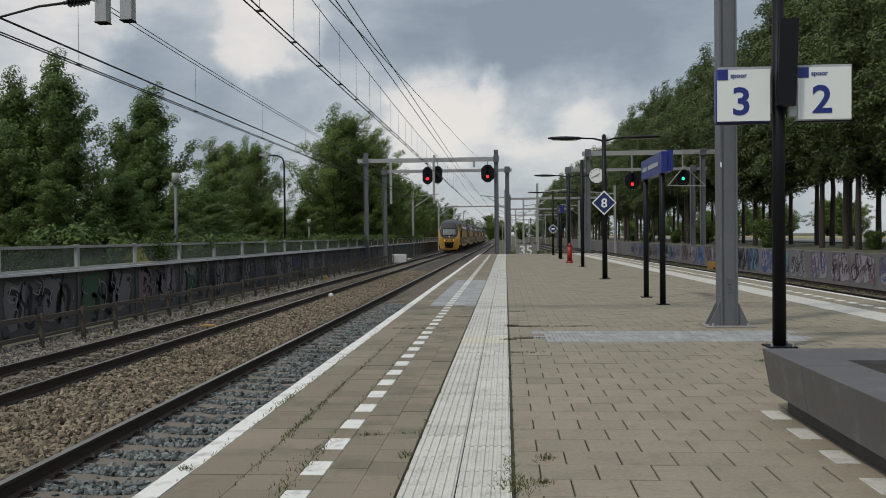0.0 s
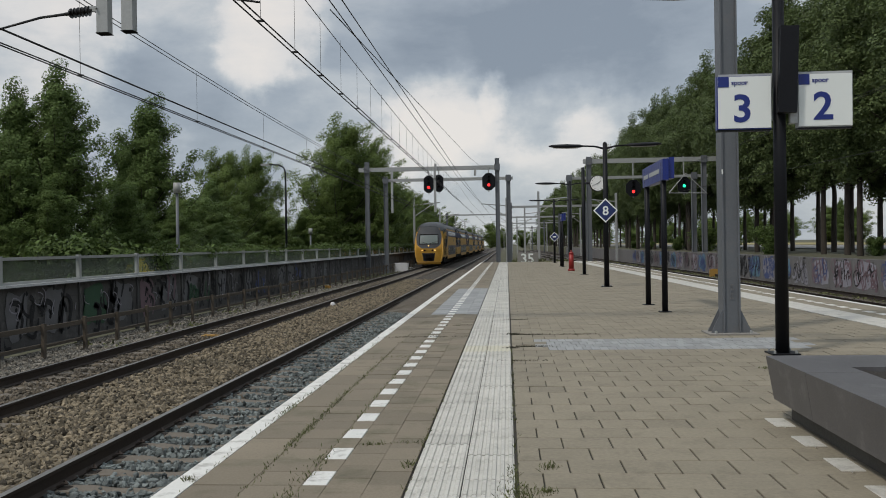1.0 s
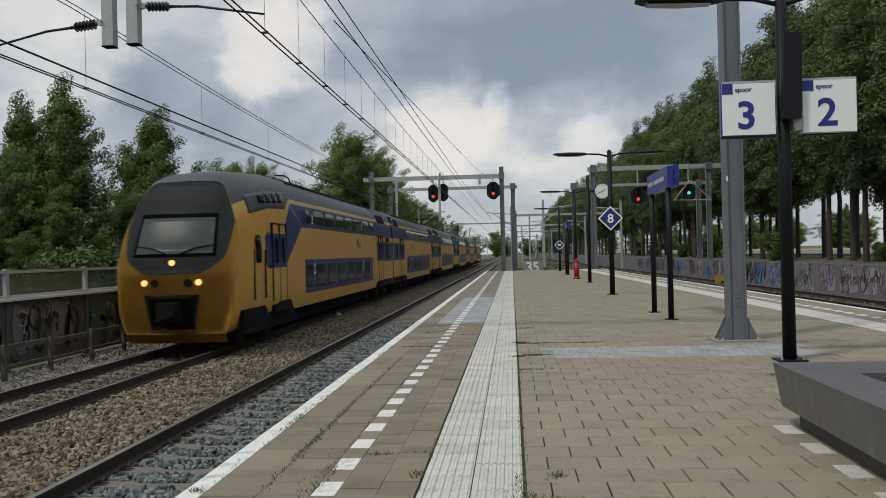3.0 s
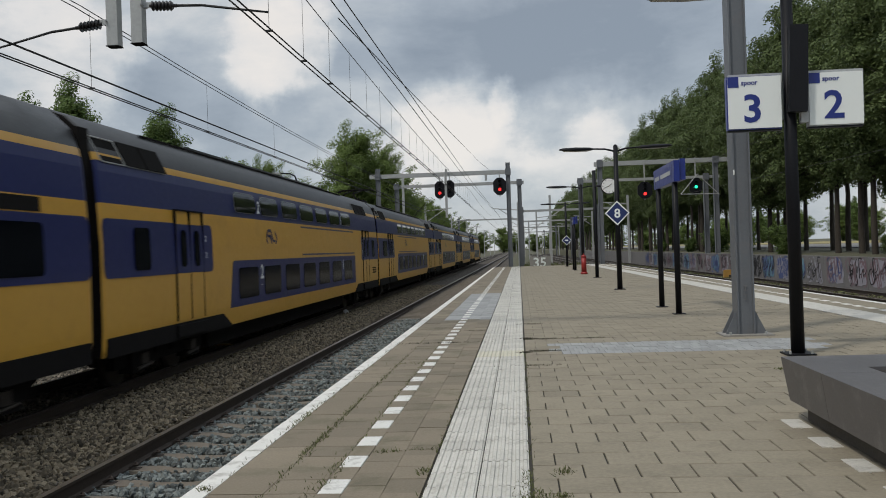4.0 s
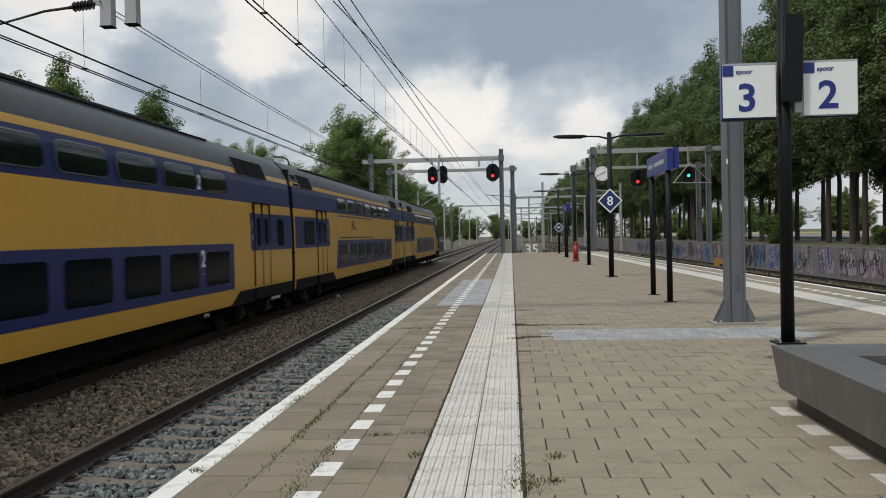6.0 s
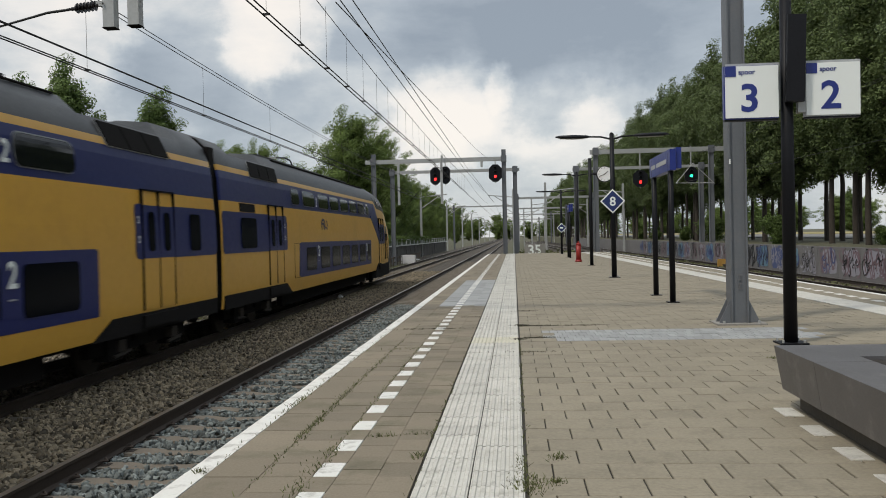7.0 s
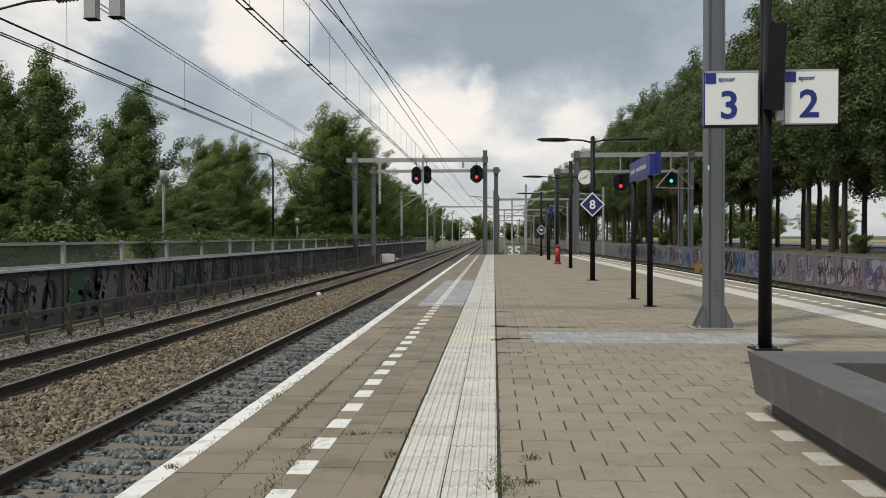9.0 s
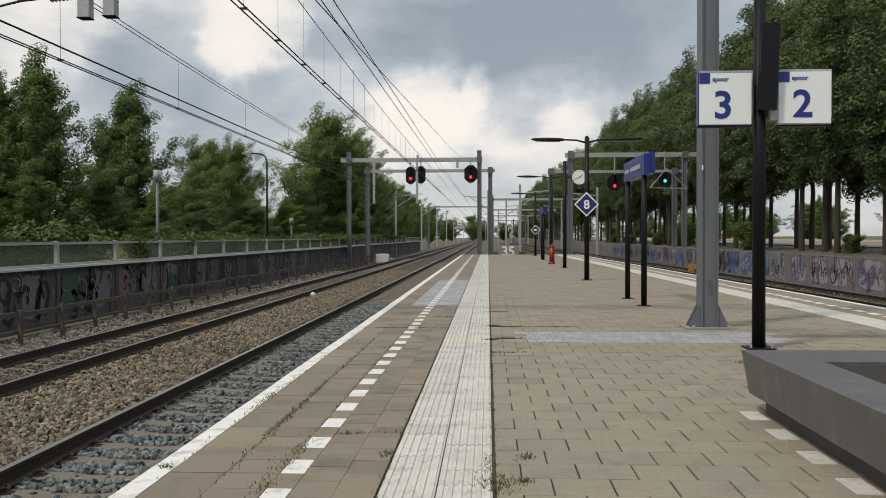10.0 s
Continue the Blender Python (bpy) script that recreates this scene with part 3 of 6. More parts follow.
def sleeper_mesh():
    bm = B()
    for sx in (-1, 1):
        v = []
        for x, w, z in ((1.27, 0.13, -0.178), (0.42, 0.12, -0.178), (0.18, 0.10, -0.20), (0, 0.10, -0.20)):
            v.append([bm.verts.new((sx * x, s * w, z)) for s in (-1, 1)] + [bm.verts.new((sx * x, s * (w + 0.035), -0.32)) for s in (1, -1)])
        for a, b in zip(v, v[1:]):
            for i in range(4):
                bm.faces.new((a[i], a[(i + 1) % 4], b[(i + 1) % 4], b[i]))
        bm.faces.new(v[0])
    bmesh.ops.remove_doubles(bm, verts=bm.verts, dist=0.001)
    return bm


def clip_mesh():
    bm = B()
    for s in (-1, 1):
        pts = [Vector((s * 0.06, -0.06, -0.155)), Vector((s * 0.10, -0.03, -0.125)), Vector((s * 0.14, 0.0, -0.14)), Vector((s * 0.10, 0.04, -0.12)), Vector((s * 0.065, 0.06, -0.15))]
        bend(bm, pts, [0.012] * 5, 6)
        box(bm, s * 0.115 - 0.05, s * 0.115 + 0.05, -0.06, 0.06, -0.20, -0.172)
    return bm


def build_track(x, y1, label, clips):
    t = thing("railway_track", label, "railway track", (x, 0, 0), kind="structure")
    for s in (-1, 1):
        r = part("rail", rail_mesh(-60, 500), ["rust", "railtop"], t)
        r.location.x = s * 0.753
    me = sleeper_me
    n = int((y1 + 6) / 0.6)
    for i in range(n):
        o = part("sleeper", me, "sleeper", t)
        o.location = (0, -6 + 0.6 * i + SLEEPER_Y, RAIL)
        o.rotation_euler.z = random.uniform(-0.012, 0.012)
    if clips:
        for i in range(48):
            o = part("rail_clip", clip_me, "rust", t)
            o.location = (-0.753, 6.0 + SLEEPER_Y + 0.6 * i, RAIL)
    return t


bm = sleeper_mesh()
finish(bm)
sleeper_me = bpy.data.meshes.new("sleeper")
bm.to_mesh(sleeper_me)
bm = clip_mesh()
finish(bm)
clip_me = bpy.data.meshes.new("rail_clip")
bm.to_mesh(clip_me)
build_track(TRACK_NEAR, 80, "rusty steel rails on weathered sleepers beside the platform", True)
build_track(TRACK_FAR, 90, "rusty steel rails on sleepers in brown ballast", False)
for x0 in (R_EDGE + 1.68, R_EDGE + 5.6):
    t = thing("railway_track", "rusty rails on the far side of the island platform", "railway track", (x0, 0, 0), kind="structure")
    for s in (-1, 1):
        r = part("rail", rail_mesh(-40, 300, SH), ["rust", "railtop"], t)
        r.location.x = s * 0.753
    for i in range(150):
        o = part("sleeper", sleeper_me, "sleeper", t)
        o.location = (SH * (4 + 0.6 * i), 4 + 0.6 * i, RAIL)

# platform body
bm = B()
for y0, y1 in ((P_BACK, 20), (20, P_END)):
    v = []
    for y in (y0, y1):
        v.append([bm.verts.new(p) for p in ((P_EDGE + 0.05, y, -1.15), (P_EDGE + 0.05, y, -0.012), (R_EDGE + SH * y - 0.05, y, -0.012), (R_EDGE + SH * y - 0.05, y, -1.15))])
    for i in range(4):
        bm.faces.new((v[0][i], v[0][(i + 1) % 4], v[1][(i + 1) % 4], v[1][i]))
    if y0 == P_BACK:
        bm.faces.new(v[0])
    else:
        bm.faces.new(v[1])
bmesh.ops.remove_doubles(bm, verts=bm.verts, dist=0.001)
platform = tagged(part("platform", bm, "joint"), "low island railway platform with paved surface", "platform", kind="structure")


# ---------------------------------------------------------------- world of poles and steel
def lamp_head(parent, side):
    bm = B()
    prof = [(0.62, 0.035, 0.02), (0.75, 0.10, 0.05), (1.15, 0.13, 0.06), (1.55, 0.11, 0.045), (1.66, 0.05, 0.02)]
    rings = []
    for x, w, hgt in prof:
        rings.append([bm.verts.new((side * x, w * a, 4.20 + 0.02 * (x - 0.6) + hgt * b)) for a, b in ((-1, -0.6), (-0.95, 0.3), (-0.5, 1), (0.5, 1), (0.95, 0.3), (1, -0.6))])
    for a, b in zip(rings, rings[1:]):
        for i in range(6):
            bm.faces.new((a[i], a[(i + 1) % 6], b[(i + 1) % 6], b[i])).smooth = i not in (5,)
    bm.faces.new(rings[0])
    bm.faces.new(rings[-1])
    hd = part("lamp_head", bm, "black", parent)
    bm = B()
    v = [[bm.verts.new((side * x, s * w, z)) for s in (-1, 1)] for x, w, z in ((0.78, 0.085, 4.172), (0.80, 0.085, 4.150), (1.15, 0.115, 4.152), (1.52, 0.095, 4.168), (1.54, 0.09, 4.19))]
    for a, b in zip(v, v[1:]):
        bm.faces.new((a[0], a[1], b[1], b[0]))
    part("lamp_cover", bm, "lamp_glass", hd, "frosted plastic lamp cover")


def platform_lamp(x, y, label):
    t = thing("platform_lamp", label, "street lamp", (x, y, 0), group="platform lamps")
    bm = B()
    rod(bm, (0, 0, 0.015), (0, 0, 4.27), 0.078, 0.066, 14)
    rod(bm, (0, 0, 4.27), (0, 0, 4.32), 0.068, 0.02, 14)
    part("pole", bm, "black", t)
    bm = B()
    box(bm, -0.16, 0.16, -0.16, 0.16, 0, 0.018)
    part("base_plate", bevelled(bm, 0.004, 1), "black", t)
    for sx in (-1, 1):
        for sy in (-1, 1):
            bm = B()
            rod(bm, (sx * 0.12, sy * 0.12, 0.015), (sx * 0.12, sy * 0.12, 0.05), 0.014, None, 6)
            part("anchor_bolt", bm, "galv", t, "galvanised anchor bolt")
    for s in (-1, 1):
        bm = B()
        bend(bm, [(s * 0.04, 0, 4.12), (s * 0.3, 0, 4.19), (s * 0.68, 0, 4.21)], [0.03, 0.026, 0.024], 8)
        part("arm", bm, "black", t)
        lamp_head(t, s)
    return t


def digit_part(parent, s, size, loc, material, name="numeral", rz=0, label=""):
    o = part(name, text_mesh(s, size, 0.003, 0.02), material, parent, label)
    o.matrix_basis = pose(*loc, 90, 0, rz)
    return o


def track_sign(number, x, y, z):
    """A square two-sided number box, face towards -y."""
    t = thing("track_number_sign", f"white illuminated platform sign reading spoor {number} in blue", "sign", (x, y, z), group="track number signs")
    bm = B()
    box(bm, -0.305, 0.305, 0.0, 0.08, -0.305, 0.305)
    part("sign_box", bevelled(bm, 0.006, 1), "sign_blue" if number == "3" else "clear_edge", t)
    bm = B()
    box(bm, -0.292, 0.302, -0.012, 0.0, -0.292, 0.30)
    part("sign_face", bevelled(bm, 0.004, 1), "sign_white", t)
    bm = B()
    box(bm, -0.292, -0.17, -0.017, -0.0125, 0.18, 0.30)
    part("blue_square", bm, "sign_blue", t)
    bm = B()
    box(bm, -0.26, 0.345, 0.085, 0.11, -0.20, 0.345)
    part("back_panel", bm, "clear_edge", t, "light grey panel behind the sign")
    digit_part(t, "spoor", 0.078, (-0.05, -0.0135, 0.205), "sign_blue", "lettering")
    o = digit_part(t, number, 0.44, (-0.02, -0.0135, -0.215), "sign_blue", "numeral")
    o.scale = (1.05, 1.0, 1.0)
    bm = B()
    box(bm, -0.30, 0.30, 0.0, 0.08, -0.325, -0.305)
    part("bottom_rail", bm, "black", t)
    return t


def diamond_sign(x, y, z, r, number):
    t = thing("diamond_sign", f"navy diamond sign with white border{' and number ' + number if number else ''}", "sign", (x, y, z), group="diamond signs")
    for name, k, d0, d1, m in (("border", 1.0, -0.03, 0.0, "sign_white"), ("panel", 0.86, -0.036, -0.026, "navy")):
        bm = B()
        v = [[bm.verts.new((r * k * a, d, r * k * b)) for a, b in ((1, 0), (0, 1), (-1, 0), (0, -1))] for d in (d0, d1)]
        bm.faces.new(v[0])
        bm.faces.new(v[1][::-1])
        for i in range(4):
            bm.faces.new((v[0][i], v[0][(i + 1) % 4], v[1][(i + 1) % 4], v[1][i]))
        part(name, bm, m, t)
    if number:
        digit_part(t, number, r * 1.02, (0, -0.037, -r * 0.36), "sign_white")
    else:
        bm = B()
        for i in range(1):
            rod(bm, (-r * 0.35, -0.037, 0), (r * 0.3, -0.037, 0), 0.05, None, 6)
        part("mark", bm, "sign_white", t)
    return t


def plain_pole(name, label, category, x, y, h, r, material="black", group=""):
    t = thing(name, label, category, (x, y, 0), group=group)
    bm = B()
    rod(bm, (0, 0, 0.01), (0, 0, h), r, r * 0.95, 14)
    part("pole", bm, material, t)
    bm = B()
    box(bm, -2.2 * r, 2.2 * r, -2.2 * r, 2.2 * r, 0, 0.014)
    part("base_plate", bm, material, t)
    return t


platform_lamp(3.155, 10.60, "black twin-arm lamp post carrying track signs")
platform_lamp(2.95, 26.93, "black twin-arm lamp post with diamond sign")
platform_lamp(3.06, 43.5, "black twin-arm lamp post beside a red hydrant")
platform_lamp(3.19, 60.5, "black twin-arm lamp post near the platform end")
track_sign("3", 2.730, 10.50, 2.898)
track_sign("2", 3.632, 10.50, 2.905)

# tall black loudspeaker column and brackets on the first lamp post
t = thing("loudspeaker", "tall narrow black loudspeaker box on lamp post", "loudspeaker", (3.215, 10.46, 3.265), rz=-6)
bm = B()
box(bm, -0.10, 0.10, -0.07, 0.06, -0.50, 0.48)
o = part("cabinet", bevelled(bm, 0.012, 2), "black", t)
o.rotation_euler.y = radians(2)
bm = B()
box(bm, 0.02, 0.10, 0.0, 0.1, -0.62, -0.50)
part("bracket", bm, "galv", t, "galvanised bracket")

diamond_sign(2.93, 26.84, 2.27, 0.365, "8")
diamond_sign(3.19, 60.4, 1.75, 0.33, "")


def station_clock(x, y, z, pole_x):
    t = thing("station_clock", "round white station clock with black rim on a black pole", "clock", (x, y, z))
    bm = B()
    rod(bm, (0, -0.09, 0), (0, 0.09, 0), 0.335, None, 40)
    part("rim", bm, "black", t)
    bm = B()
    rod(bm, (0, -0.10, 0), (0, -0.088, 0), 0.305, None, 40)
    part("dial", bm, "clock_face", t)
    for i in range(12):
        bm = B()
        a = i * math.pi / 6
        d = Vector((math.sin(a), 0, math.cos(a)))
        rod(bm, d * 0.23 + Vector((0, -0.102, 0)), d * 0.285 + Vector((0, -0.102, 0)), 0.011, None, 4)
        part("hour_mark", bm, "black", t)
    for name, a, l, r in (("hour_pointer", 50, 0.16, 0.016), ("minute_pointer", 248, 0.25, 0.012)):
        bm = B()
        d = Vector((math.sin(radians(a)), 0, math.cos(radians(a))))
        rod(bm, d * -0.04 + Vector((0, -0.108, 0)), d * l + Vector((0, -0.108, 0)), r, r * 0.7, 4)
        part(name, bm, "black", t)
    bm = B()
    rod(bm, (pole_x - x, 0, 0.0), (-0.32, 0, 0.0), 0.03, None, 8)
    part("arm", bm, "black", t)


plain_pole("clock_pole", "slim black steel pole holding a station clock", "pole", 3.19, 37.46, 4.45, 0.075)
station_clock(3.78, 37.40, 3.77, 3.19)


def name_sign(y0, y1, x, z0, z1, poles):
    t = thing("station_name_sign", "blue station name sign on two black poles", "sign", (x, 0, 0), group="station name signs")
    for px, py in poles:
        bm = B()
        rod(bm, (px - x, py, 0.0), (px - x, py, z1 - 0.05), 0.055, 0.052, 14)
        part("pole", bm, "black", t)
        bm = B()
        box(bm, px - x - 0.11, px - x + 0.11, py - 0.11, py + 0.11, 0, 0.015)
        part("base_plate", bm, "black", t)
    bm = B()
    box(bm, -0.02, 0.09, y0, y1, z0, z1)
    part("panel", bevelled(bm, 0.01, 1), "sign_blue", t)
    bm = B()
    box(bm, 0.105, 0.20, y0 + 0.05, y1 - 0.05, z0 + 0.03, z1 + 0.03)
    part("panel", bevelled(bm, 0.01, 1), "sign_blue", t)
    for i, (a, b) in enumerate(((0.15, 0.62), (0.70, 0.92))):
        bm = B()
        w = y1 - y0
        box(bm, -0.027, -0.021, y0 + a * w, y0 + b * w, z0 + 0.15, z0 + 0.23)
        part("lettering_bar", bm, "clear_edge", t)


name_sign(16.75, 19.2, 2.90, 2.46, 2.85, ((2.93, 16.99), (2.93, 18.96)))
name_sign(49.6, 51.4, 3.05, 2.55, 2.95, ((3.08, 49.9), (3.05, 51.1)))

# red hydrant post
t = thing("fire_hydrant", "red painted hydrant post standing on the platform", "hydrant", (3.02, 42.6, 0))
bm = B()
rod(bm, (0, 0, 0), (0, 0, 0.10), 0.17, 0.16, 12)
rod(bm, (0, 0, 0.10), (0, 0, 0.80), 0.125, 0.115, 12)
part("body", bm, "red", t)
bm = B()
rod(bm, (0, 0, 0.80), (0, 0, 0.90), 0.13, 0.08, 12)
rod(bm, (0, 0, 0.90), (0, 0, 0.97), 0.04, 0.03, 8)
part("cap", bm, "red", t)


def steel_column(x, y, h, w=0.30, base=True, label="grey painted steel column with bolted foot", z0=0.0, name="steel_column"):
    t = thing(name, label, "column", (x, y, z0))
    bm = B()
    d = 0.15
    box(bm, -w / 2, -w / 2 + 0.022, -d, d, 0.02, h)
    box(bm, w / 2 - 0.022, w / 2, -d, d, 0.02, h)
    box(bm, -w / 2 + 0.022, w / 2 - 0.022, -d + 0.035, -d + 0.05, 0.02, h)
    part("shaft", bm, "column", t)
    if base:
        bm = B()
        box(bm, -0.34, 0.34, -0.28, 0.28, 0.0, 0.022)
        part("base_plate", bevelled(bm, 0.004, 1), "concrete", t, "pale grouted base plate")
        for s in (-1, 1):
            for yy in (-0.11, 0.11):
                bm = B()
                v = [bm.verts.new((s * a, yy + b, c)) for b in (-0.008, 0.008) for a, c in ((w / 2, 0.022), (w / 2 + 0.16, 0.022), (w / 2 + 0.145, 0.06), (w / 2, 0.36))]
                bm.faces.new(v[:4])
                bm.faces.new(v[4:][::-1])
                for i in range(4):
                    bm.faces.new((v[i], v[(i + 1) % 4], v[4 + (i + 1) % 4], v[4 + i]))
                part("gusset", bm, "column", t)
            for yy in (-0.22, 0.22):
                bm = B()
                rod(bm, (s * 0.24, yy, 0.02), (s * 0.24, yy, 0.06), 0.018, None, 6)
                part("bolt", bm, "galv", t)
    return t


c = steel_column(3.13, 12.95, 8.2, 0.24)
bm = B()
for sx, z0, n in ((0.02, 0.62, 0), (0.02, 0.50, 1)):
    box(bm, -0.02, 0.03, -0.133, -0.128, z0, z0 + 0.014)
    box(bm, 0.0, 0.012, -0.133, -0.128, z0 + 0.014, z0 + 0.07)
    box(bm, -0.02, 0.03, -0.133, -0.128, z0 + 0.07, z0 + 0.084)
part("number_bar", bm, "g_grey", c, "faded painted number marks")
bm = B()
box(bm, -0.118, -0.098, -0.156, -0.151, 2.25, 2.32)
part("tag", bm, "sign_white", c)

# portal beam of that column with two hanging posts and the insulated arms
t = thing("catenary_portal", "grey steel catenary portal beam spanning the tracks", "gantry", (0, 12.95, 0))
bm = B()
box(bm, -11.4, 3.3, -0.14, 0.14, 7.55, 7.85)
part("beam", bm, "galv", t)
bm = B()
box(bm, -11.45, -11.15, -0.15, 0.15, -1.1, 7.55)
part("post", bm, "column", t)


def drop_post(x, y, bottom):
    t = thing("drop_post", "galvanised square hanging post of the overhead line", "catenary post", (x, y, 0), group="drop posts")
    bm = B()
    box(bm, -0.085, 0.085, -0.085, 0.085, bottom, 7.55)
    part("tube", bevelled(bm, 0.008, 1), "galv", t)
    bm = B()
    box(bm, -0.095, 0.095, -0.095, 0.095, bottom - 0.012, bottom)
    part("end_cap", bm, "under", t)
    return t


def insulated_arm(x, y, z, s, reach, rise):
    t = thing("cantilever_arm", "thin steel registration arm with brown ribbed insulator", "catenary arm", (x, y, z), group="cantilever arms")
    for i in range(6):
        bm = B()
        u = 0.16 + 0.055 * i
        rod(bm, (s * (u - 0.012), 0, u * rise), (s * (u + 0.020), 0, u * rise), 0.078, 0.052, 12)
        part("insulator_disc", bm, "ceramic", t)
    bm = B()
    rod(bm, (s * 0.1, 0, 0.1 * rise), (s * 0.52, 0, 0.52 * rise), 0.028, None, 8)
    part("insulator_core", bm, "ceramic", t)
    bm = B()
    bend(bm, [(s * 0.50, 0, 0.5 * rise), (s * 0.9, 0, 0.9 * rise + 0.0), (s * reach, 0, reach * rise - 0.12)], [0.022, 0.02, 0.016], 8)
    part("rod", bm, "wire", t)
    bm = B()
    box(bm, min(0, s * 0.14), max(0, s * 0.14), -0.02, 0.02, -0.03, 0.05)
    rod(bm, (0, -0.13, 0.0), (0, 0.13, 0.0), 0.016, None, 6)
    part("clamp", bm, "galv", t)


drop_post(-5.94, 12.95, 4.55)
drop_post(-5.56, 12.95, 4.57)
insulated_arm(-6.02, 12.95, 4.91, -1, 1.8, -0.10)
insulated_arm(-5.48, 12.95, 5.13, 1, 1.9, -0.04)


def portal(y, x0, x1, z, posts, label, beam=0.16):
    t = thing("catenary_portal", label, "gantry", (0, y, 0), group="catenary portals")
    for x, top in posts:
        bm = B()
        w = 0.17
        box(bm, x - w, x - w + 0.03, -w, w, -1.1, top)
        box(bm, x + w - 0.03, x + w, -w, w, -1.1, top)
        box(bm, x - w + 0.03, x + w - 0.03, -0.10, -0.08, -1.1, top)
        part("post", bm, "column", t)
    bm = B()
    box(bm, x0, x1, -0.14, 0.14, z - beam, z + beam)
    part("beam", bm, "galv", t)
    for x, top in posts:
        bm = B()
        box(bm, x - 0.22, x + 0.22, -0.24, -0.142, z - 0.25, z + 0.25)
        part("joint_plate", bm, "column", t)
    return t


portal(70, -11.6, -0.5, 7.33, ((-10.95, 7.95), (-0.68, 8.05)), "grey steel portal over the tracks carrying red signals")
portal(73.5, -10.2, 0.55, 6.72, ((-9.95, 6.5), (0.18, 7.0)), "second grey steel portal behind the signal portal", 0.12)
portal(65.5, 5.6, 15.2, 7.22, ((6.0, 7.55), (14.2, 7.3)), "grey steel portal over the tracks beyond the platform", 0.16)
portal(68, 4.5, 15.0, 6.2, ((4.75, 6.3), (14.0, 6.3)), "second grey steel portal beyond the platform", 0.10)
for dx, y, z0, z1 in ((-5.55, 69.7, 3.9, 7.2), (-8.95, 69.8, 3.9, 7.2), (-2.4, 69.8, 6.7, 7.2), (-5.5, 69.75, 7.2, 7.7)):
    t = thing("drop_post", "galvanised hanging post under the portal", "catenary post", (dx, y, 0), group="drop posts")
    bm = B()
    box(bm, -0.09, 0.09, -0.09, 0.09, z0, z1)
    part("tube", bm, "galv", t)


def signal(x, y, z, colour, w=0.62, h=1.35, lamp_z=-0.25, hang=0.5, label=""):
    t = thing("railway_signal", label, "railway signal", (x, y, z), group="railway signals")
    bm = B()
    k = 0.3 * w
    pts = [(-w / 2 + k, -h / 2), (w / 2 - k, -h / 2), (w / 2, -h / 2 + k), (w / 2, h / 2 - k), (w / 2 - k, h / 2), (-w / 2 + k, h / 2), (-w / 2, h / 2 - k), (-w / 2, -h / 2 + k)]
    v = [[bm.verts.new((a, d, b)) for a, b in pts] for d in (-0.05, 0.05)]
    bm.faces.new(v[0])
    bm.faces.new(v[1][::-1])
    for i in range(8):
        bm.faces.new((v[0][i], v[0][(i + 1) % 8], v[1][(i + 1) % 8], v[1][i]))
    part("backboard", bm, "black", t)
    for i in range(3):
        zz = lamp_z + 0.33 * i
        if zz + 0.12 > h / 2:
            continue
        bm = B()
        for j in range(10):
            a, b = math.pi * j / 10, math.pi * (j + 1) / 10
            q = [bm.verts.new((0.12 * math.cos(c), d, zz + 0.12 * math.sin(c))) for c, d in ((a, -0.05), (b, -0.05), (b, -0.24), (a, -0.24))]
            bm.faces.new(q)
        part("hood", bm, "black", t)
        bm = B()
        rod(bm, (0, -0.07, zz), (0, -0.052, zz), 0.11 if colour and i == 0 else 0.085, None, 16)
        lit = colour if i == 0 else "under"
        part("lens", bm, lit or "under", t, "glowing lens" if i == 0 and colour else "")
    bm = B()
    box(bm, -0.04, 0.04, 0.05, 0.13, -h / 2 - 0.1, h / 2 + hang)
    part("hanger", bm, "galv", t)


signal(-6.05, 69.74, 6.1, "red_light", 0.78, label="black railway signal showing red under the portal")
signal(-5.25, 69.74, 6.15, None, 0.72, label="dark unlit railway signal under the portal")
signal(-1.35, 69.74, 6.2, "red_light", 1.0, label="black railway signal showing red beside the portal post")
signal(9.15, 65.24, 5.2, "red_light", 1.05, 1.2, hang=1.6, label="black railway signal showing red over the far track")
signal(12.75, 65.24, 5.35, "green_light", 0.9, 1.2, hang=1.5, lamp_z=-0.05, label="black railway signal showing green over the far track")
t = thing("signal_bracket", "triangular galvanised bracket round a signal", "bracket", (12.85, 65.1, 5.0))
for a, b in (((-1.2, 0, -0.2), (1.4, 0, -0.25)), ((-1.2, 0, -0.2), (0.0, 0, 1.2)), ((1.5, 0, -0.3), (0.0, 0, 1.2))):
    bm = B()
    rod(bm, a, b, 0.03, None, 6)
    part("strut", bm, "galv", t)


# overhead line
def wire(label, pts, r):
    bm = B()
    rings = [[bm.verts.new((x + r * math.cos(1.2566 * k), y, z + r * math.sin(1.2566 * k))) for k in range(5)] for x, y, z in pts]
    for a, b in zip(rings, rings[1:]):
        for k in range(5):
            bm.faces.new((a[k], a[k - 1], b[k - 1], b[k])).smooth = True
    bm.faces.new(rings[0])
    bm.faces.new(rings[-1][::-1])
    t = part("overhead_wire", bm, "wire")
    return tagged(t, label, "overhead wire", "overhead wires")


def hung(x, y0, y1, za, zb, sag, step, n=8):
    pts = []
    y = y0
    while y <= y1 + 0.1:
        u = ((y - 12.95) % 57.0) / 57.0
        pts.append((x, y, za - sag * 4 * u * (1 - u)))
        y += step
    return pts


